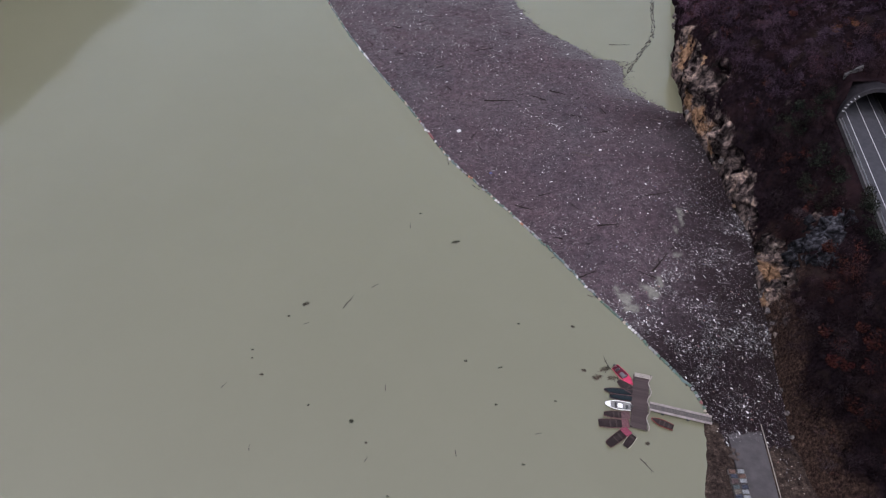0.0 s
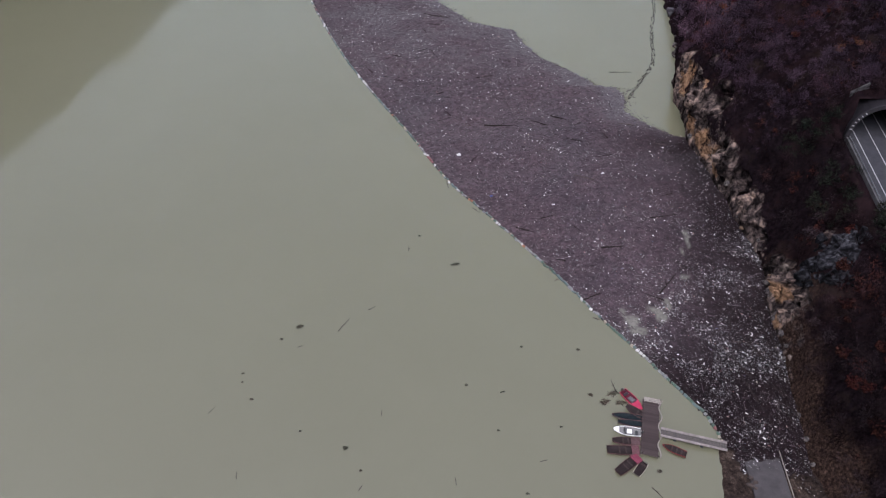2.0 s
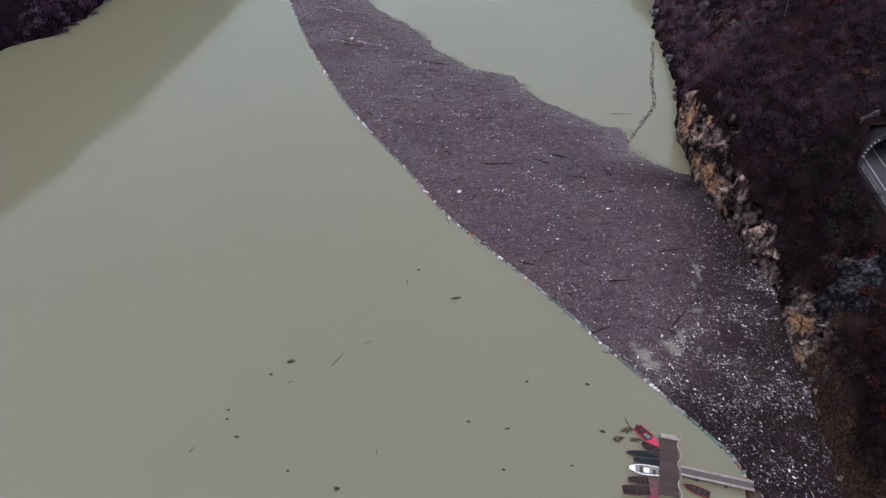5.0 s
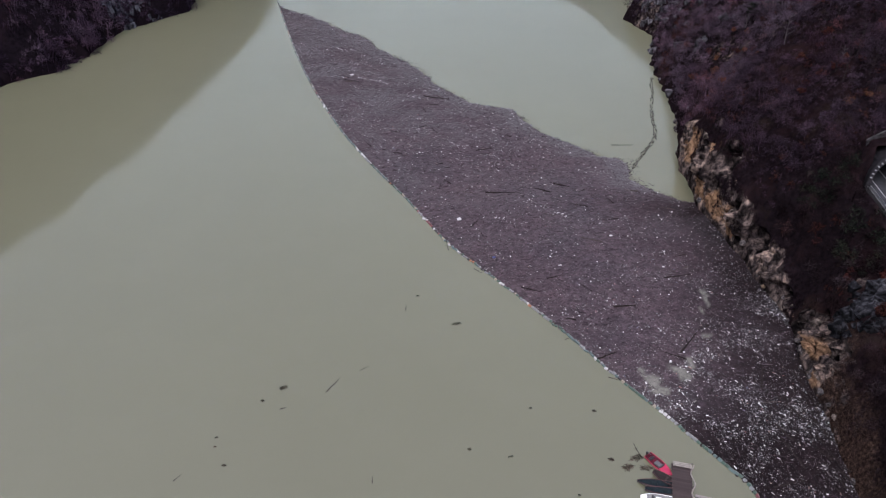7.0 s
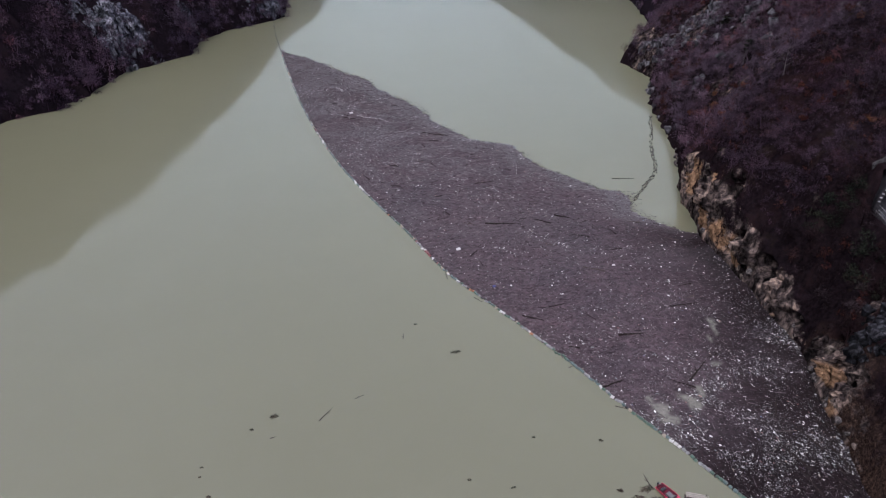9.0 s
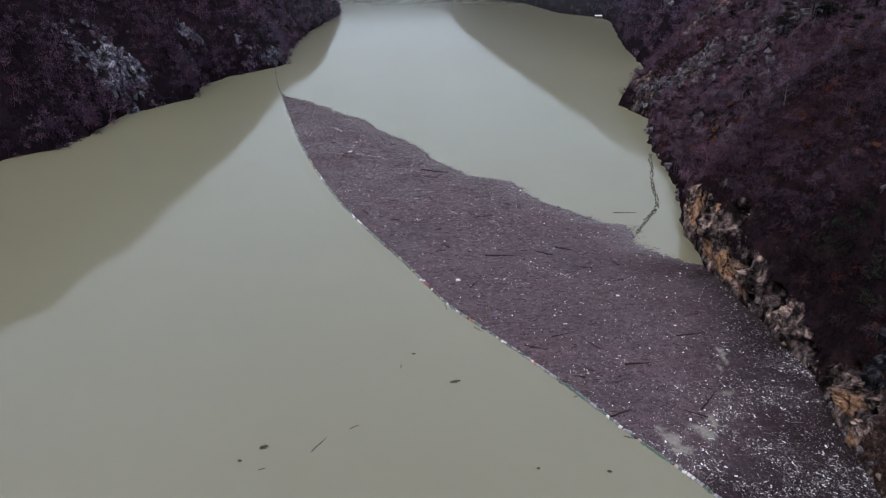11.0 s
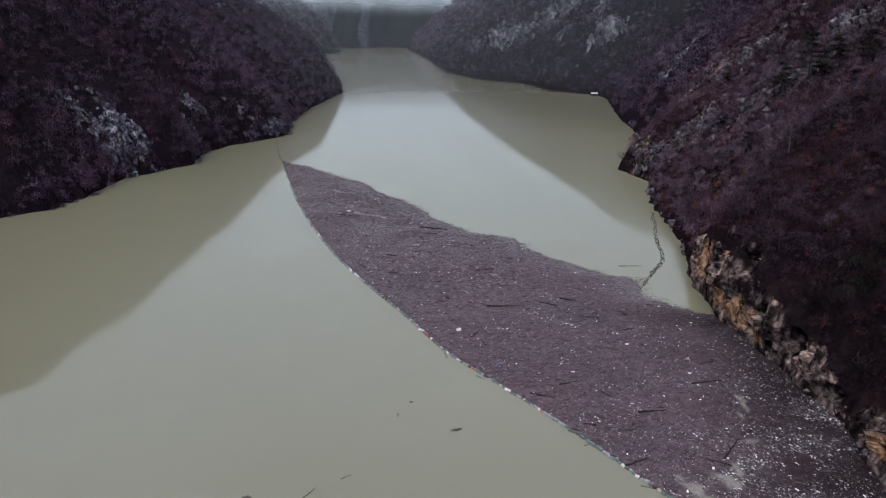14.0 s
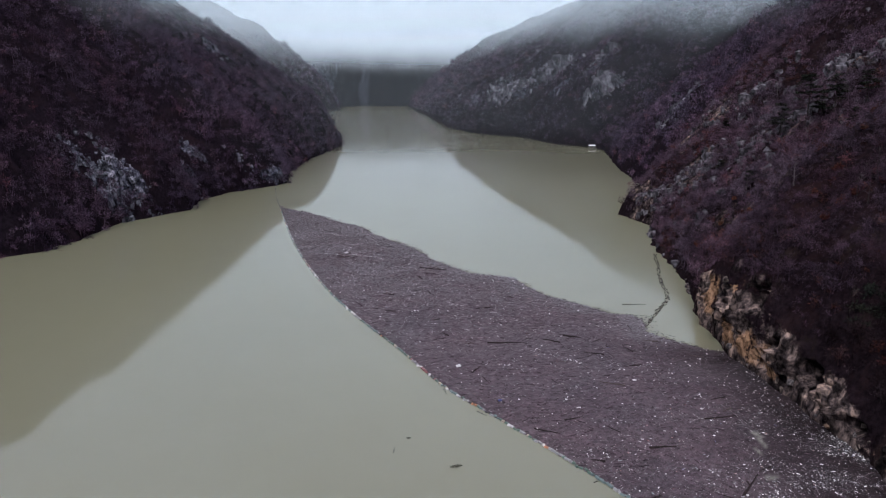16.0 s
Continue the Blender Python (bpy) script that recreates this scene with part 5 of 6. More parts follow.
def boat(x, y, ang, length, beam, hull, inside, label, blunt=0.05, depth=0.62, tarp=0.0, cover="rose", motor=False, seats=3, foredeck=0.0, console=""):
    ob = empty("rowing_boat", pose(x, y, -0.08, 0, 0, ang), label, "boat", "boats at the landing stage")
    rows = boat_sections(length, beam, depth, blunt)
    bm, shell = bmesh.new(), []
    for px, w, keel, top in rows:
        prof = [(-w, top), (-w * 0.92, top * 0.55 + keel * 0.3), (-w * 0.55, keel + 0.06), (0, keel), (w * 0.55, keel + 0.06), (w * 0.92, top * 0.55 + keel * 0.3), (w, top)]
        rim = 0.07
        inner = [(w - rim, top), ((w - rim) * 0.86, top * 0.55 + keel * 0.3), ((w - rim) * 0.5, keel + 0.24), (0, keel + 0.22), (-(w - rim) * 0.5, keel + 0.24), (-(w - rim) * 0.86, top * 0.55 + keel * 0.3), (-(w - rim), top)]
        shell.append([bm.verts.new((px, a, b)) for a, b in prof + [(max(c, 0.01) if c > 0 else min(c, -0.01) if c < 0 else 0, d) for c, d in inner]])
    for a, b in zip(shell, shell[1:]):
        for k in range(14):
            f = bm.faces.new((a[k], b[k], b[(k + 1) % 14], a[(k + 1) % 14]))
            f.material_index = 1 if 7 <= k <= 12 else 0
            f.smooth = True
    for ring in (shell[0], shell[-1]):
        bm.faces.new(ring[:7] if ring is shell[0] else ring[:7][::-1])
    # transom board and stem close the inside
    bm.faces.new(shell[0][7:][::-1])
    h = part("hull", bm, M_HULL[hull], ob)
    h.data.materials.append(M_INSIDE[inside])
    bm = bmesh.new()
    for sgn in (-1, 1):
        tube(bm, [(q[0], sgn * max(q[1] - 0.03, 0.02), q[3] + 0.02) for q in rows], [0.055] * len(rows), 5)
    part("gunwale", bm, M_RAIL[hull if hull in M_RAIL else "wood"], h)
    for s in range(seats):
        u = 0.2 + 0.24 * s
        px, w, keel, top = rows[int(u * (len(rows) - 1))]
        bm = bmesh.new()
        box(bm, px, 0, top * 0.68, 0.26, 2 * w * 0.9, 0.045, 0.01)
        part("thwart", bm, M_RAIL["white"] if inside == "pale" else M_INSIDE["teal"] if inside == "teal" else M_INSIDE["seat"], ob)
    if foredeck:
        bm = bmesh.new()
        some = [q for q in rows if q[0] > length * (0.5 - foredeck)]
        left = [bm.verts.new((q[0], -q[1] * 0.97, q[3] + 0.012)) for q in some]
        right = [bm.verts.new((q[0], q[1] * 0.97, q[3] + 0.012)) for q in some]
        midl = [bm.verts.new((q[0], 0, q[3] + 0.06)) for q in some]
        for k in range(len(some) - 1):
            bm.faces.new((left[k], midl[k], midl[k + 1], left[k + 1]))
            bm.faces.new((midl[k], right[k], right[k + 1], midl[k + 1]))
        part("foredeck", bm, M_HULL[hull], ob)
    if console:
        bm = bmesh.new()
        box(bm, -0.35, 0, depth * 0.72, 0.95, beam * 0.42, 0.4, 0.06)
        part("seat_box", bm, M_RAIL["white"] if console == "white" else M_INSIDE["grey"], ob, "pale moulded seat box")
        bm = bmesh.new()
        box(bm, 0.42, 0, depth * 0.85, 0.5, beam * 0.5, 0.5, 0.08)
        stand = part("console", bm, M_INSIDE["grey"], ob, "grey steering console")
        bm = bmesh.new()
        box(bm, 0.62, 0, depth + 0.26, 0.04, beam * 0.46, 0.3, 0.01, Matrix.Rotation(radians(-28), 4, "Y"))
        part("windscreen", bm, M_MOTOR, stand, "dark tinted windscreen")
        bm = bmesh.new()
        box(bm, -length * 0.33, 0.1, depth * 0.6, 0.55, beam * 0.5, 0.3, 0.08)
        part("holdall", bm, M_MOTOR, ob, "dark holdall on the floor")
    if tarp:
        bm = bmesh.new()
        n = 8
        grid = [[bm.verts.new((-length / 2 + tarp * length * i / n - 0.05, beam * 0.52 * (j / 4 - 1), depth + 0.03 + 0.10 * math.sin(i * 1.7 + j) * (1 - abs(j / 4 - 1)) + 0.14 * (1 - abs(j / 4 - 1)))) for j in range(9)] for i in range(n + 1)]
        for i in range(n):
            for j in range(8):
                bm.faces.new((grid[i][j], grid[i + 1][j], grid[i + 1][j + 1], grid[i][j + 1])).smooth = True
        part("tarpaulin", bm, M_TARP[cover], ob, f"faded {cover} cover")
    if motor:
        bm = bmesh.new()
        box(bm, -length / 2 - 0.14, 0, depth + 0.28, 0.34, 0.3, 0.42, 0.07)
        box(bm, -length / 2 - 0.16, 0, depth * 0.4, 0.1, 0.12, 0.9, 0.02)
        motor_ob = part("outboard_motor", bm, M_MOTOR, ob, "black outboard motor")
        bm = bmesh.new()
        tube(bm, [(-length / 2 + 0.02, 0, depth + 0.3), (-length / 2 + 0.55, 0.05, depth + 0.38)], [0.03, 0.025], 6)
        part("tiller", bm, M_STEEL, motor_ob)
    return ob


boat(36.4, 76.7, -56, 5.3, 2.0, "red", "red", "bright crimson motor boat nosed to the stage", foredeck=0.42, seats=0, motor=True, console="grey")
boat(36.5, 74.1, 140, 3.9, 1.75, "black", "dark", "tarred black rowing boat beside the stage", seats=2, blunt=0.4)
boat(34.7, 73.0, 172, 5.7, 1.5, "teal", "teal", "long dark teal rowing boat", seats=3, blunt=0.2)
boat(35.2, 71.55, 172, 4.9, 1.4, "teal", "teal", "dark teal rowing boat between two others", seats=3, blunt=0.5)
boat(34.2, 69.9, 171, 5.1, 1.95, "white", "pale", "white motor boat with a pale inside and an outboard", motor=True, seats=0, foredeck=0.3, blunt=0.25, console="white")
boat(33.5, 67.8, 176, 5.0, 1.6, "brown", "dark", "brown open boat with a folded brown cover", tarp=0.34, cover="brown", blunt=0.45)
boat(32.6, 65.9, 178, 5.8, 1.9, "brown", "dark", "brown flat-bottomed boat with a rose cover at its stern", tarp=0.24, blunt=0.8)
boat(33.0, 63.0, 216, 5.4, 1.9, "brown", "dark", "brown work boat with a crimson cover", tarp=0.26, cover="crimson", blunt=0.8)
boat(35.1, 62.3, 229, 3.3, 1.6, "grey", "dark", "small grey-sided skiff with a dark inside", blunt=0.85, depth=0.5, seats=1)
boat(42.0, 66.0, 153, 4.4, 1.55, "rust", "dark", "rusty red rowing boat moored under the gangway", seats=3)

# landing stage: floats, planks, a bench and a rope edge
STAGE = pose(38.6, 70.7, 0, 0, 0, -14)
stage = empty("landing_stage", STAGE, "brown plank landing stage on dark floats", "jetty")
r = random.Random(41)
plank_mesh = bpy.data.meshes.new("plank")
bm = bmesh.new()
box(bm, 0, 0, 0, 3.2, 0.27, 0.06, 0.008)
bm.to_mesh(plank_mesh)
bm.free()
plank_mesh.materials.append(M_PLANK)
for k in range(42):
    ob = new("plank", plank_mesh)
    ob.parent = stage
    ob.matrix_basis = pose(r.gauss(0, 0.03), -6.0 + k * 0.288, 0.62 + r.uniform(-0.008, 0.008), 0, 0, r.gauss(0, 0.3))
for px in (-1.3, 0, 1.3):
    bm = bmesh.new()
    box(bm, px, -0.1, 0.5, 0.14, 12.0, 0.16, 0.01)
    part("bearer", bm, M_GREY_WOOD, stage)
for k in range(6):
    bm = bmesh.new()
    tube(bm, [(-1.45, -5.2 + k * 2.05, 0.18), (1.45, -5.2 + k * 2.05, 0.18)], [0.32, 0.32], 9)
    part("float", bm, M_FLOAT, stage)
bm = bmesh.new()
for k in range(3):
    box(bm, 0.1, 5.45 + k * 0.34, 0.98, 3.1, 0.28, 0.06, 0.01)
part("bench", bm, M_PALE_WOOD, stage, "bleached timber bench")
for px in (-1.3, 1.4):
    bm = bmesh.new()
    box(bm, px, 5.8, 0.78, 0.1, 0.8, 0.36, 0.01)
    part("bench_leg", bm, M_PALE_WOOD, stage)
rope_pts = [(1.75 + 0.30 * math.sin(v * 0.78 + 0.6), -6.2 + v * 0.5, 0.72) for v in range(26)]
bm = bmesh.new()
tube(bm, rope_pts, [0.11] * len(rope_pts), 6)
part("rope_edge", bm, M_PALE_WOOD, stage, "sagging pale rope along the edge")
for px, py in ((1.62, 6.1), (1.62, 1.5), (1.62, -2.6), (1.55, -6.1), (-1.55, -6.1)):
    bm = bmesh.new()
    tube(bm, [(px, py, 0.2), (px, py, 1.35)], [0.09, 0.08], 8)
    part("post", bm, M_GREY_WOOD, stage)

M_BEAM = plain("pale_grey_beam", (0.22, 0.195, 0.185), 0.8, 0, 0.45, 1.5)
gang = empty("gangway", pose(45.9, 67.9, 0.0, 0, 0, -15), "narrow timber gangway between pale side beams", "gangway")
for py in (-0.78, 0.78):
    bm = bmesh.new()
    box(bm, 0, py, 0.98, 11.8, 0.42, 0.22, 0.02)
    part("side_beam", bm, M_BEAM, gang, "pale grey timber beam")
slat_mesh = bpy.data.meshes.new("slat")
bm = bmesh.new()
box(bm, 0, 0, 0, 0.26, 1.2, 0.05, 0.008)
bm.to_mesh(slat_mesh)
bm.free()
slat_mesh.materials.append(plain("gangway_boards", (0.082, 0.073, 0.070), 0.85, 0, 0.4, 2.0))
for k in range(40):
    ob = new("slat", slat_mesh)
    ob.parent = gang
    ob.matrix_basis = pose(-5.75 + k * 0.295, 0, 0.90, 0, 0, r.gauss(0, 0.4))
for px in (-3.2, 1.6):
    bm = bmesh.new()
    tube(bm, [(px, -0.8, 0.25), (px, 0.8, 0.25)], [0.3, 0.3], 9)
    box(bm, px, 0, 0.72, 0.25, 1.5, 0.4)
    part("float", bm, M_FLOAT, gang)

# ---- slipway and yard ----
M_SHORE = Nodes("trampled_shore", 0.95, 0, 0.02)
_c = M_SHORE.ramp(M_SHORE.noise(0.9, 10, 0.8), (0.38, (0.005, 0.0036, 0.0034)), (0.52, (0.019, 0.0135, 0.0115)), (0.64, (0.052, 0.039, 0.031)))
M_SHORE.bump(M_SHORE.noise(2.0, 8, 0.7), 0.8, 0.3)
M_SHORE = M_SHORE.color(_c)
M_SLIP = plain("slipway_concrete", (0.056, 0.051, 0.053), 0.85, 0, 0.35, 0.5)


def shore_flat():
    ys = np.arange(20, 67.6, 0.6)
    ds = np.linspace(0, 1, 34)
    y, u = np.meshgrid(ys, ds, indexing="ij")
    left = np.interp(ys, [20, 40, 51, 56, 60, 64, 66.5, 67.5], [38, 42, 45.6, 47.2, 48.2, 49.0, 50.0, 52])[:, None] + (fbm(ys, ys * 0, 2.5, 3, 71)[:, None] - 0.5) * 1.6
    right = np.interp(ys, EAST_Y, EAST_X)[:, None] + 2.5
    x = left + (right - left) * u
    inner = np.minimum(x - left, (np.where(x < 53.0, 67.4, 62.5) + 1.5 * (fbm(x, y * 0, 1.5, 3, 79) - 0.5) - y) * 1.2)
    z = -0.25 + 0.62 * smooth01(inner / 2.2) + 0.06 * np.clip(60 - y, 0, 30) * smooth01(inner / 3) * 0.5 + 0.35 * (fbm(x, y, 1.8, 4, 73) - 0.5) * smooth01(inner / 1.5)
    on_slip = smooth01((x - 54.6 + (67.6 - y) * 0.085) / 0.5) * smooth01((61.0 - (67.6 - y) * 0.085 - x) / 0.5)
    return np.stack([x, y, z - 0.6 * on_slip], -1).reshape(-1, 3), x.shape


v, shape = shore_flat()
tagged(new("shore", mesh_from("shore", v, grid_faces(*shape), M_SHORE, True)), "trampled brown shore ground above the water", "ground", kind="structure")
bm = bmesh.new()
rows = []
for u in np.linspace(0, 1, 25):
    yy = 67.6 - 47.4 * u
    za = 0.05 + min(u * 2.6, 0.36 + u) - 0.34 * (1 - min(u / 0.09, 1))
    xl, xr = 54.5 - 3.4 * u, 61.0 - 4.0 * u
    rows.append([bm.verts.new((xl, yy, za)), bm.verts.new((xr, yy, za)), bm.verts.new((xr, yy, za - 0.7)), bm.verts.new((xl, yy, za - 0.7))])
for a, b in zip(rows, rows[1:]):
    for k in range(4):
        bm.faces.new((a[k], b[k], b[(k + 1) % 4], a[(k + 1) % 4]))
bm.faces.new(rows[0])
bm.faces.new(rows[-1][::-1])
slip = part("slipway", bm, M_SLIP, None)
tagged(slip, "plain grey concrete slipway running down to the waste", "slipway", kind="structure")
bm = bmesh.new()
tube(bm, [(61.25 - 4.0 * u, 66.0 - 46 * u, 0.16 + min(u * 2.6, 0.36 + u)) for u in np.linspace(0, 1, 9)], [0.09] * 9, 6)
tagged(part("pipe", bm, M_PALE_WOOD, None), "pale thin pipe lying along the slipway edge", "pipe")

r = np.random.default_rng(83)
n = 80
y = r.uniform(48, 66.5, n)
x = 62.2 + (y - 66) * 0.085 + r.uniform(0, 1, n) ** 1.4 * 4.0
keep = r.uniform(size=n) < np.where(y > 54, 0.9, 0.35)
x, y = x[keep], y[keep]
n = len(x)
bits("stranded_litter", M_PLASTIC, x, y, r, 0.09 + 0.3 * r.uniform(0, 1, n) ** 3, 0.04 + 0.10 * r.uniform(0, 1, n) ** 2, r.uniform(0.03, 0.08, n), "washed-up plastic scraps beside the slipway", "litter", lift=0.78)
# stacked crates of salvaged bottles
CRATE = [plain("crate_" + n, c, 0.7, 0, 0.5, 2.5) for n, c in (("slate", (0.050, 0.060, 0.064)), ("rust", (0.10, 0.062, 0.050)), ("sand", (0.11, 0.095, 0.08)), ("wine", (0.065, 0.045, 0.046)), ("blue", (0.036, 0.040, 0.056)), ("teal", (0.05, 0.085, 0.085)), ("pale", (0.20, 0.21, 0.22)))]


def crate(x, y, z, ang, mats, r):
    ob = empty("crate", pose(x, y, z, 0, 0, ang), "slatted crate filled with sorted litter on the yard", "crate", "crates on the yard")
    sx, sy, h = 1.25, 0.8, 0.75
    for px in (-sx / 2, sx / 2):
        for py in (-sy / 2, sy / 2):
            bm = bmesh.new()
            box(bm, px, py, h / 2, 0.07, 0.07, h)
            part("post", bm, M_GREY_WOOD, ob)
    for k in range(3):
        for py in (-sy / 2 - 0.045, sy / 2 + 0.045):
            bm = bmesh.new()
            box(bm, 0, py, 0.12 + k * 0.26, sx + 0.08, 0.02, 0.12)
            part("slat", bm, M_GREY_WOOD, ob)
    for k in range(3):
        for px in (-sx / 2 - 0.045, sx / 2 + 0.045):
            bm = bmesh.new()
            box(bm, px, 0, 0.12 + k * 0.26, 0.02, sy, 0.12)
            part("slat", bm, M_GREY_WOOD, ob)
    bm = bmesh.new()
    bmesh.ops.create_cube(bm, size=1, matrix=Matrix.Translation((0, 0, h * 0.42)) @ Matrix.Diagonal((sx * 0.93, sy * 0.9, h * 0.82, 1)))
    bmesh.ops.subdivide_edges(bm, edges=bm.edges[:], cuts=4, use_grid_fill=True)
    for q in bm.verts:
        if q.co.z > h * 0.6:
            q.co.z += r.uniform(-0.06, 0.16)
    part("load", bm, r.choice(mats), ob, "jumbled litter")
    return ob


def yard_z(y):
    """Top of the shore ground on the yard."""
    return 0.47 + 0.03 * max(0, 60 - y)


r = random.Random(53)
for k in range(9):
    for c in range(2):
        cy = 55.9 - k * 0.98
        crate(52.5 - k * 0.05 + c * 1.5 + r.gauss(0, 0.05), cy + r.gauss(0, 0.05), yard_z(cy) + 0.10, r.gauss(0, 3), CRATE, r)


def rock_bmesh(seed, points=16):
    """A broken, angular stone: the hull of points thrown about a ball."""
    g = random.Random(seed)
    bm = bmesh.new()
    for _ in range(points):
        v = Vector((g.gauss(0, 1), g.gauss(0, 1), g.gauss(0, 1))).normalized() * g.uniform(0.75, 1.1)
        bm.verts.new((v.x, v.y, v.z * 0.75))
    out = bmesh.ops.convex_hull(bm, input=bm.verts[:])
    bmesh.ops.delete(bm, geom=[e for e in out["geom_interior"] if isinstance(e, bmesh.types.BMVert)], context="VERTS")
    return bm


M_ROCK = Nodes("shore_rock", 0.95, 0, 0.03)
_c = M_ROCK.ramp(M_ROCK.noise(1.1, 9, 0.72, distort=0.5), (0.36, (0.008, 0.007, 0.008)), (0.5, (0.045, 0.040, 0.039)), (0.68, (0.13, 0.112, 0.104)))
_c = M_ROCK.mix(M_ROCK.ramp(M_ROCK.each(), (0.72, 0.0), (0.9, 0.6)), _c, (0.10, 0.06, 0.034))
M_ROCK.bump(M_ROCK.noise(2.5, 9, 0.75), 0.9, 0.3)
M_ROCK = M_ROCK.color(_c)
M_BOULDER = plain("brown_boulder", (0.060, 0.047, 0.042), 0.9, 0, 0.4, 1.5)
rock_meshes = []
for k in range(7):
    bm = rock_bmesh(600 + k)
    me = bpy.data.meshes.new("rock")
    bm.to_mesh(me)
    bm.free()
    me.materials.append(M_ROCK)
    rock_meshes.append(me)
for x, y, s in ((53.9, 60.3, 0.75), (53.5, 59.0, 0.8), (54.7, 59.6, 0.5), (54.4, 58.5, 0.4)):
    bm = rock_bmesh(int(x * 10), 20)
    ob = part("boulder", bm, M_BOULDER, None)
    ob.matrix_basis = pose(x, y, yard_z(y) + s * 0.45, 0, 0, x * 40) @ Matrix.Diagonal((s, s * 0.8, s * 0.8, 1))
    tagged(ob, "brown boulder at the edge of the yard", "boulder", "boulders by the yard")
r = random.Random(61)
for k in range(40):
    y = r.uniform(62, 232)
    d = abs(r.gauss(0, 0.5))
    px, py, pz, _ = bank("east", np.array([y]), np.array([max(d, 0.1)]))
    s = r.uniform(0.35, 1.1)
    ob = new("shore_rock", r.choice(rock_meshes))
    ob.matrix_basis = pose(float(px[0]), float(py[0]), max(float(pz[0]), 0.0) + s * 0.1, r.uniform(-30, 30), r.uniform(-30, 30), r.uniform(0, 360)) @ Matrix.Diagonal((s, s * r.uniform(0.7, 1.2), s * r.uniform(0.7, 1.6), 1))
    tagged(ob, "weathered pale rock at the foot of the cliff", "rock", "shore rocks")

# ---- conifers and lone trees on the slope ----
M_BARK = plain("dark_bark", (0.022, 0.017, 0.017), 0.9, 0, 0.4, 4)


def conifer(x, y, z, height, spread, seed, label):
    g = np.random.default_rng(seed)
    ob = empty("pine_tree", pose(x, y, z), label, "tree", "pines on the slope")
    bm = bmesh.new()
    tube(bm, [(0, 0, -0.6), (0.1, 0, height * 0.4), (0, 0.1, height * 0.97)], [height * 0.02, height * 0.014, 0.03], 6)
    part("trunk", bm, M_BARK, ob)
    pads, n = 17, 1700
    at = np.sort(g.uniform(0.42, 1.0, pads))
    turn = g.uniform(0, 2 * np.pi, pads)
    reach = spread * np.clip(1.2 - at, 0.15, 0.62) * g.uniform(0.5, 1.2, pads)
    pad = np.stack([np.cos(turn) * reach, np.sin(turn) * reach, at * height], 1)
    for p in pad:
        bm = bmesh.new()
        tube(bm, [(0.05, 0.05, p[2] - 0.25 * spread * 0.5), tuple(p)], [height * 0.007, 0.02], 4)
        part("limb", bm, M_BARK, ob)
    pick = g.integers(0, pads, n)
    wide = spread * 0.30 * g.uniform(0.7, 1.3, pads)[pick]
    a = g.uniform(0, 2 * np.pi, n)
    rad = wide * np.sqrt(g.uniform(0, 1, n))
    c = pad[pick] + np.stack([np.cos(a) * rad, np.sin(a) * rad, g.normal(0, 0.14, n) * spread * 0.3 + 0.1 * (wide - rad)], 1)
    ax = np.stack([np.cos(a) + g.normal(0, 0.5, n), np.sin(a) + g.normal(0, 0.5, n), g.normal(0.15, 0.35, n)], 1) * g.uniform(0.25, 0.5, n)[:, None]
    ay = np.stack([-np.sin(a), np.cos(a), g.normal(0, 0.5, n)], 1) * 0.13
    verts = np.stack([c - ax * 0.4, c + ay, c + ax, c - ay], 1).reshape(-1, 3)
    crown = new("crown", mesh_from("crown", verts, np.arange(n * 4).reshape(-1, 4), M_EVERGREEN))
    crown.parent = ob
    return ob


def bank_spot(side, y, d):
    px, py, pz, _ = bank(side, np.array([float(y)]), np.array([float(d)]))
    return float(px[0]), float(py[0]), float(pz[0])


for n, (y, d, h, s) in enumerate(((266, 41, 14, 5.2), (260, 49, 16, 5.6), (256, 51, 13, 4.8), (250, 53, 16.5, 5.6), (244, 60, 12, 4.4), (239, 23, 6, 2.6), (228, 50, 8, 2.6), (292, 26, 6, 2.2), (300, 60, 8.5, 3), (340, 44, 7, 2.4))):
    conifer(*bank_spot("east", y, d), h, s, 700 + n, "dark flat-topped pine among grey rocks")


def rock_kind(name, dark, mid, pale, scale=0.9, rust=None, where=(0.5, 0.6)):
    """Broken stone: stains, fine grain and, if given, rusty patches."""
    m = Nodes(name, 0.95, 0, 0.02)
    grain = m.noise(scale, 5, 0.6, stretch=(1.0, 1.0, 0.6), distort=0.5)
    c = m.ramp(grain, (0.36, dark), (0.5, mid), (0.66, pale))
    if rust:
        c = m.mix(m.ramp(m.noise(0.11, 4, 0.6), (where[0], 0.0), (where[1], 0.85)), c, m.ramp(grain, (0.36, dark), (0.5, tuple(v * 0.45 for v in rust)), (0.66, rust)))
    c = m.mix(1.0, c, m.ramp(m.noise(scale * 0.4, 3, 0.5), (0.38, 0.30), (0.52, 1.0)), "MULTIPLY")
    c = m.mix(m.island(), m.mix(1.0, c, (0.75, 0.74, 0.76), "MULTIPLY"), c)
    m.bump(m.noise(scale * 2.5, 5, 0.7), 0.45, 0.12 / scale)
    return m.color(c)


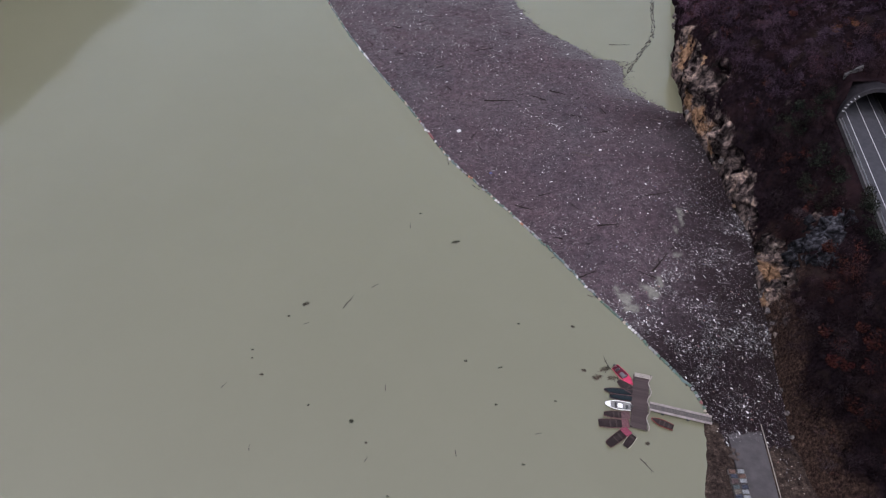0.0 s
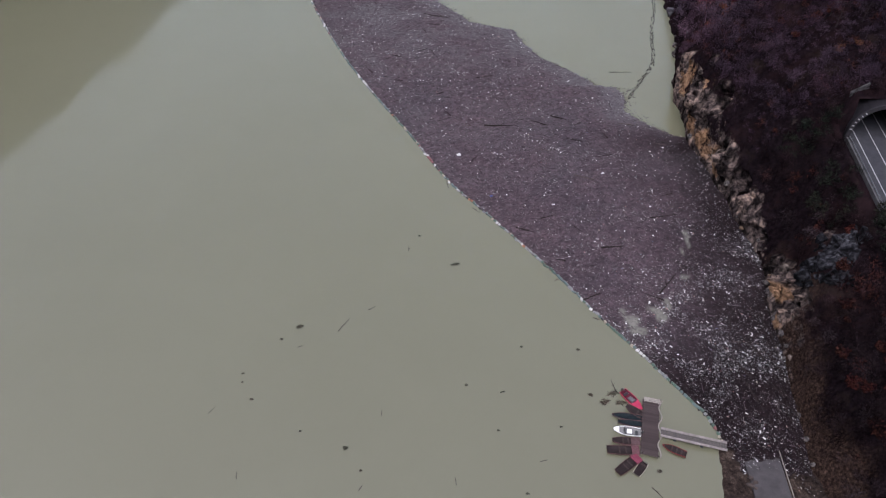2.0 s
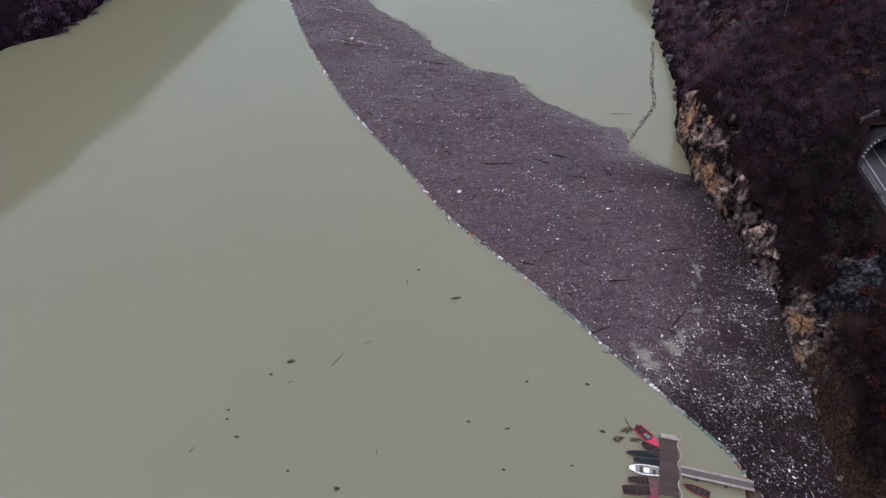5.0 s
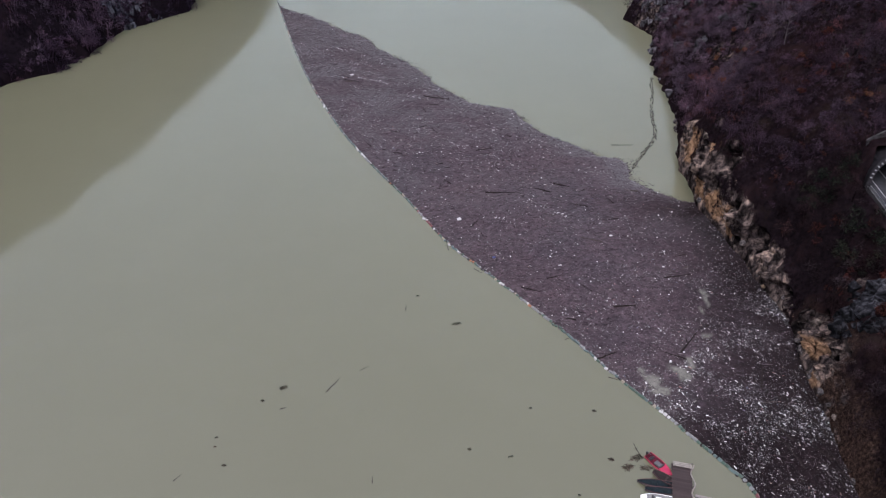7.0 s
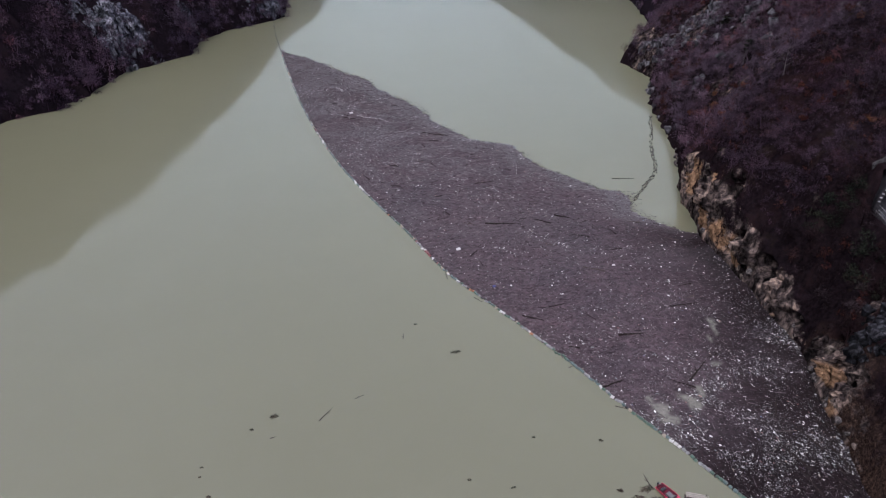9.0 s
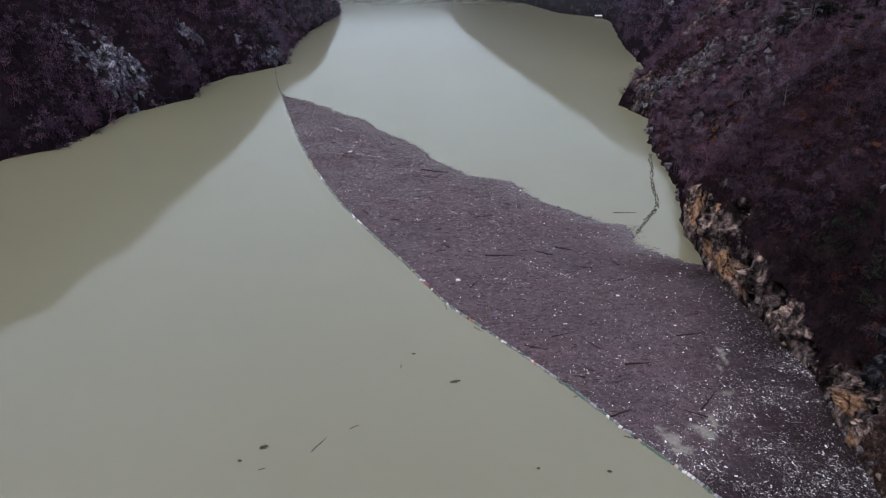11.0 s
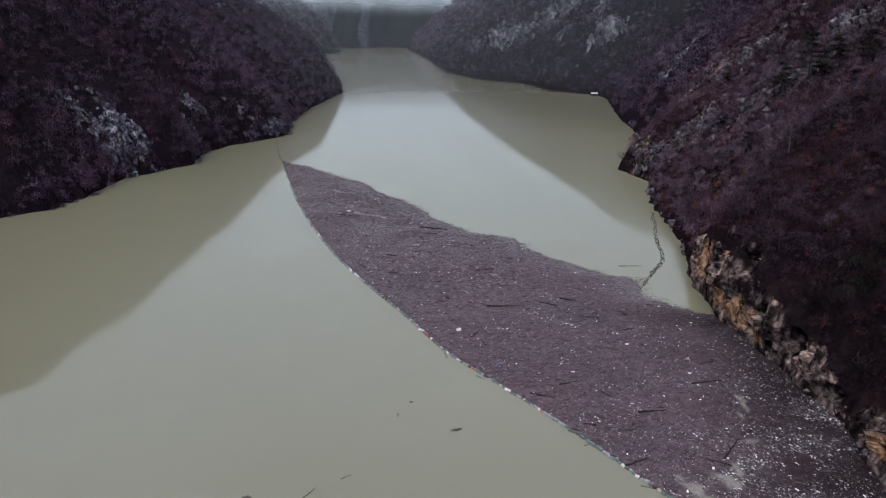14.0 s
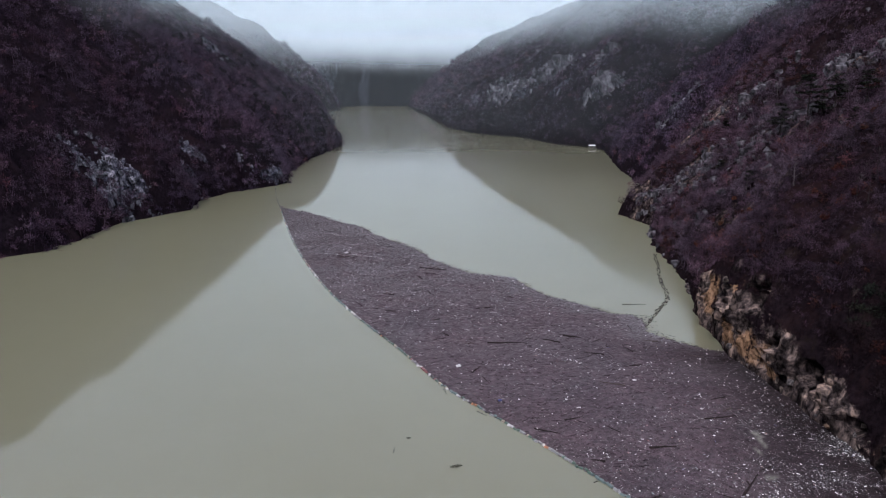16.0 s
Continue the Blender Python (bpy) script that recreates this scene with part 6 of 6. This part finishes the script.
def hull_shapes(n, seed):
    """Rough-hewn blocks with flat faces: boxes with corners knocked about and some broken off."""
    out = []
    for k in range(n):
        g = random.Random(seed + k)
        bm = bmesh.new()
        for cx in (-1, 1):
            for cy in (-1, 1):
                for cz in (-1, 1):
                    q = Vector((cx * g.uniform(0.55, 1.0), cy * g.uniform(0.5, 1.0), cz * g.uniform(0.5, 1.0)))
                    bm.verts.new(q)
                    if g.random() < 0.3:
                        bm.verts.new((q.x * 1.1, q.y * 0.5, q.z * 0.7))
        hull = bmesh.ops.convex_hull(bm, input=bm.verts[:])
        bmesh.ops.delete(bm, geom=[e for e in {*hull["geom_interior"], *hull["geom_unused"]} if isinstance(e, bmesh.types.BMVert)], context="VERTS")
        bmesh.ops.triangulate(bm, faces=bm.faces[:])
        bm.verts.index_update()
        out.append((np.array([v.co[:] for v in bm.verts]), np.array([[v.index for v in f.verts] for f in bm.faces])))
        bm.free()
    return out


BLOCKS = hull_shapes(16, 3000)


def rock_blocks(name, side, spots, material, seed, label, inward=0.0, rise=0.0):
    """Angular blocks breaking out of a slope around each spot: y, inland, spreads, count, sizes, how tall."""
    g = np.random.default_rng(seed)
    verts, faces, start = [], [], 0
    for sy, sd, wy, wd, count, small, large, tall in spots:
        y, d = sy + g.normal(0, 0.55, count) * wy, np.maximum(sd + g.normal(0, 0.55, count) * wd, 0.15)
        px, py, pz, _ = bank(side, y, d)
        for k in range(count):
            s = small + (large - small) * g.uniform() ** 2.2
            v, f = BLOCKS[g.integers(len(BLOCKS))]
            turn = np.array(Matrix.Rotation(0.9 + g.normal(0, 0.55), 3, "Z") @ Matrix.Rotation(-0.35 + g.normal(0, 0.3), 3, "X"))
            v = (v * (s * g.uniform(0.55, 1.0), s * g.uniform(0.45, 0.8), s * tall * g.uniform(0.6, 1.2))) @ turn.T
            verts.append(v + (px[k] + (inward if side == "east" else -inward) * s, py[k], pz[k] + (rise - 0.2) * s))
            faces.append(f + start)
            start += len(v)
    ob = new(name, mesh_from(name, np.concatenate(verts), np.concatenate(faces), material))
    return tagged(ob, label, "rock", kind="stuff")


rock_blocks("cliff_rock", "east", ((203, 0.8, 4, 0.8, 5, 0.8, 1.8, 1.0), (188, 1.0, 7, 1.0, 8, 0.8, 2.2, 1.4), (172, 1.2, 7, 1.0, 8, 0.8, 2.2, 1.4), (154, 0.6, 7, 0.7, 9, 0.8, 2.0, 1.1), (145, 0.5, 3.5, 0.7, 5, 0.8, 1.7, 1.0),
            (127, 0.4, 4, 0.5, 4, 0.7, 1.5, 0.9), (119, 0.4, 7, 0.6, 7, 0.7, 1.6, 0.9), (106, 0.8, 4, 0.9, 8, 0.8, 1.9, 1.0), (97, 1.2, 4, 1.2, 11, 0.8, 2.0, 1.0), (88, 0.8, 5, 0.9, 6, 0.5, 1.2, 0.8), (106.5, 9.5, 1.0, 4.0, 12, 0.5, 1.2, 0.6), (104, 13, 2.0, 1.4, 6, 0.5, 1.2, 0.6)),
            rock_kind("cream_limestone", (0.009, 0.0075, 0.007), (0.054, 0.0435, 0.037), (0.150, 0.124, 0.105), 0.7, (0.135, 0.088, 0.058), (0.56, 0.66)), 41, "cream and rust-stained limestone faces of the shore cliff", 0.75)
rock_blocks("slate_crag", "east", ((100.5, 7.4, 5.4, 3.6, 52, 0.9, 2.9, 0.8), (96, 9, 3, 2, 10, 0.5, 1.2, 0.8)),
            rock_kind("dark_slate", (0.003, 0.003, 0.0035), (0.0105, 0.0104, 0.0122), (0.048, 0.047, 0.052), 0.9), 45, "blue-black broken slate bulging from the slope", 0.25)
rock_blocks("grey_outcrop", "east", ((331, 10, 10, 8, 75, 0.8, 3.0, 1.1), (321, 22, 9, 7, 60, 0.8, 3.0, 1.0), (324, 33, 8, 7, 30, 0.8, 2.4, 1.0), (350, 64, 4, 6, 26, 1.6, 4.6, 1.7), (281, 36, 9, 6, 55, 0.8, 2.8, 1.0),
            (268, 50, 9, 7, 60, 0.8, 3.2, 1.1), (287, 72, 10, 6, 34, 1.0, 3.4, 1.3), (271, 78, 8, 6, 34, 1.0, 3.6, 1.4), (300, 46, 10, 8, 40, 0.8, 2.6, 1.0), (240, 30, 12, 8, 34, 0.6, 2.0, 0.9), (210, 40, 12, 8, 24, 0.6, 1.8, 0.9),
            (400, 32, 20, 12, 45, 1.0, 3.2, 1.0), (370, 45, 18, 12, 36, 1.0, 3.2, 1.0), (305, 42, 75, 38, 230, 0.7, 2.8, 1.6), (250, 62, 20, 14, 30, 0.8, 2.4, 0.9)),
            rock_kind("grey_limestone", (0.010, 0.0095, 0.011), (0.044, 0.042, 0.046), (0.112, 0.107, 0.114), 0.6), 47, "grey limestone outcrops among the trees", 0.3, 0.15)
rock_blocks("far_outcrop", "east", ((500, 30, 16, 9, 45, 1.5, 4.5, 1.1), (530, 50, 20, 12, 40, 1.5, 4.5, 1.1), (930, 35, 34, 12, 150, 2.5, 7, 2.2), (885, 56, 18, 16, 90, 2.5, 7, 2.4), (758, 44, 6, 18, 80, 2, 6, 2.6), (800, 64, 10, 12, 26, 2.5, 8, 1.6), (980, 96, 14, 14, 24, 3, 9, 1.6)),
            rock_kind("far_limestone", (0.014, 0.014, 0.017), (0.060, 0.058, 0.066), (0.150, 0.146, 0.158), 0.12), 49, "weathered grey rock ribs on the far slope", 0.3)
rock_blocks("pale_outcrop", "west", ((340, 16, 7.5, 14, 110, 0.6, 2.2, 1.5), (346, 8, 5, 7, 30, 0.5, 1.8, 1.3), (332, 9, 5, 7, 26, 0.5, 1.8, 1.3), (419, 18, 5, 9, 24, 0.9, 2.8, 1.2), (399, 5, 4, 6, 18, 0.8, 2.2, 1.1), (443, 8, 4, 6, 16, 0.8, 2.2, 1.0), (664, 95, 10, 9, 22, 2, 5, 1.3), (460, 3, 9, 2, 26, 0.6, 1.8, 1.0)),
            rock_kind("blue_grey_limestone", (0.012, 0.0125, 0.015), (0.052, 0.054, 0.063), (0.135, 0.140, 0.158), 0.6), 51, "pale blue-grey rock face in the dark woods", 0.35)


def bare_tree(x, y, z, height, seed, pale):
    """A leafless tree: crooked trunk, limbs and a spray of twigs."""
    g = random.Random(seed)
    ob = empty("bare_tree", pose(x, y, z, 0, 0, g.uniform(0, 360)), "slim leafless tree with a pale trunk" if pale else "slim leafless tree with a dark trunk", "tree", "single trees on the slope")
    bm = bmesh.new()
    lean = g.uniform(-0.08, 0.08)
    pts = [(lean * height * k / 5 + g.uniform(-0.1, 0.1), g.uniform(-0.1, 0.1), height * k / 5 - 0.4) for k in range(6)]
    tube(bm, pts, [height * 0.022 * (1 - 0.16 * k) for k in range(6)], 6)
    part("trunk", bm, M_PALE_BARK if pale else M_BARK, ob)
    bm, tips = bmesh.new(), []
    for k in range(9):
        q = Vector(pts[g.randrange(2, 6)])
        a, up = g.uniform(0, 6.28), g.uniform(0.5, 1.1)
        end = q + Vector((math.cos(a), math.sin(a), up)) * height * g.uniform(0.14, 0.26)
        tube(bm, [q, (q + end) / 2 + Vector((0, 0, 0.1)), end], [height * 0.009, height * 0.006, 0.015], 4)
        tips.append(end)
    part("limbs", bm, M_PALE_BARK if pale else M_BARK, ob)
    h = np.random.default_rng(seed)
    c = np.repeat(np.array([tuple(t) for t in tips]), 22, 0)
    n = len(c)
    way = h.normal(size=(n, 3)) * (0.5, 0.5, 0.45) + (0, 0, 0.3)
    base = c + way * 0.15 * height * h.uniform(-0.3, 0.4, n)[:, None]
    tip = base + way * 0.16 * height
    side = h.normal(size=(n, 3)) * 0.022
    verts = np.stack([base, (base + tip) / 2 + side, tip, (base + tip) / 2 - side], 1).reshape(-1, 3)
    crown = new("crown", mesh_from("crown", verts, np.arange(n * 4).reshape(-1, 4), M_TWIG))
    crown.parent = ob


M_PALE_BARK = plain("pale_bark", (0.085, 0.075, 0.075), 0.9, 0, 0.4, 4)
r = random.Random(71)
for k in range(46):
    spot = bank_spot("east", r.uniform(150, 345), r.uniform(14, 64))
    if abs(spot[0] - float(road_mid(spot[1]))) > 9 or spot[1] > PORTAL_Y + 12:
        bare_tree(*spot, r.uniform(4.5, 8.0), 800 + k, r.random() < 0.45)


def russet_bush(x, y, z, size, seed, leaf=None):
    """A low oak bush that kept its dead leaves."""
    g = random.Random(seed)
    ob = empty("russet_bush", pose(x, y, z), "low bush with withered russet leaves", "bush", "russet bushes")
    bm = bmesh.new()
    for k in range(6):
        a = g.uniform(0, 6.28)
        end = Vector((math.cos(a) * size * 0.5, math.sin(a) * size * 0.5, size * g.uniform(0.5, 0.9)))
        tube(bm, [(0, 0, -0.3), end * 0.5 + Vector((0, 0, 0.1)), end], [0.05, 0.035, 0.012], 4)
    part("stems", bm, M_BARK, ob)
    h = np.random.default_rng(seed)
    n = 420
    v = h.normal(size=(n, 3))
    c = v / np.linalg.norm(v, axis=1)[:, None] * h.uniform(0.45, 1.0, n)[:, None] * (size * 0.72, size * 0.72, size * 0.5) + (0, 0, size * 0.55)
    c *= (1 + 0.35 * np.sin(c[:, :1] * 3.1 + seed) * np.cos(c[:, 1:2] * 2.7))
    ax, ay = h.normal(size=(n, 3)) * 0.13, h.normal(size=(n, 3)) * 0.09
    verts = np.stack([c - ax, c + ay, c + ax, c - ay], 1).reshape(-1, 3)
    leaves = new("foliage", mesh_from("foliage", verts, np.arange(n * 4).reshape(-1, 4), leaf or M_RUSSET))
    leaves.parent = ob


r = random.Random(73)
for k in range(18):
    russet_bush(*bank_spot("east", r.uniform(58, 112), r.uniform(5, 17)), r.uniform(0.8, 2.1), 900 + k)
for k in range(9):
    russet_bush(*bank_spot("east", r.uniform(46, 80), r.uniform(6, 15)), r.uniform(1.2, 2.6), 940 + k)

M_ORANGE_LEAF = twig_material("orange_leaves", (0.050, 0.022, 0.014), (0.085, 0.038, 0.020), (0.065, 0.036, 0.022), 0.3)
for k in range(26):
    russet_bush(*bank_spot("east", r.gauss(226, 14), r.uniform(4, 21)), r.uniform(1.2, 2.6), 960 + k, M_ORANGE_LEAF if r.random() < 0.6 else None)
for k in range(30):
    russet_bush(*bank_spot("east", r.uniform(150, 225), r.uniform(16, 46)), r.uniform(1.0, 2.2), 1000 + k, M_ORANGE_LEAF if r.random() < 0.35 else None)

# ---- hut on the far shore ----
M_HUTWALL = plain("dark_boards", (0.10, 0.09, 0.085), 0.7, 0, 0.3, 1)
M_HUTROOF = plain("pale_sheet_roof", (0.9, 0.9, 0.92), 0.5, 0.2, 0.3, 1)
M_DARKOPEN = plain("dark_doorway", (0.02, 0.02, 0.02), 0.8, 0, 0.2, 1)
hut = empty("boat_house", pose(154.0, 716, 0.0, 0, 0, 4) @ Matrix.Scale(0.8, 4), "small dark boat house with a white roof by the far shore", "boat house")
bm = bmesh.new()
box(bm, 0, 0, 0.35, 9.5, 6, 0.7, 0.05)
part("raft_base", bm, M_GREY_WOOD, hut)
bm = bmesh.new()
box(bm, 0, 0, 2.0, 7.5, 4.2, 2.6, 0.03)
part("wall", bm, M_HUTWALL, hut)
bm = bmesh.new()
for sgn in (-1, 1):
    box(bm, 0, sgn * 1.25, 3.75, 8.4, 2.75, 0.12, 0.0, Matrix.Rotation(radians(-20 * sgn), 4, "X"))
part("roof", bm, M_HUTROOF, hut, "pale metal roof")
for px in (-2.2, 0.3, 2.4):
    bm = bmesh.new()
    box(bm, px, -2.12, 1.8, 1.1, 0.06, 1.3)
    pane = part("window", bm, M_DARKOPEN, hut)
    bm = bmesh.new()
    for fx, fz, sx, sz in ((0, 0.68, 1.3, 0.1), (0, -0.68, 1.3, 0.1), (-0.6, 0, 0.1, 1.3), (0.6, 0, 0.1, 1.3)):
        box(bm, px + fx, -2.16, 1.8 + fz, sx, 0.06, sz)
    part("frame", bm, M_HUTWALL, pane)
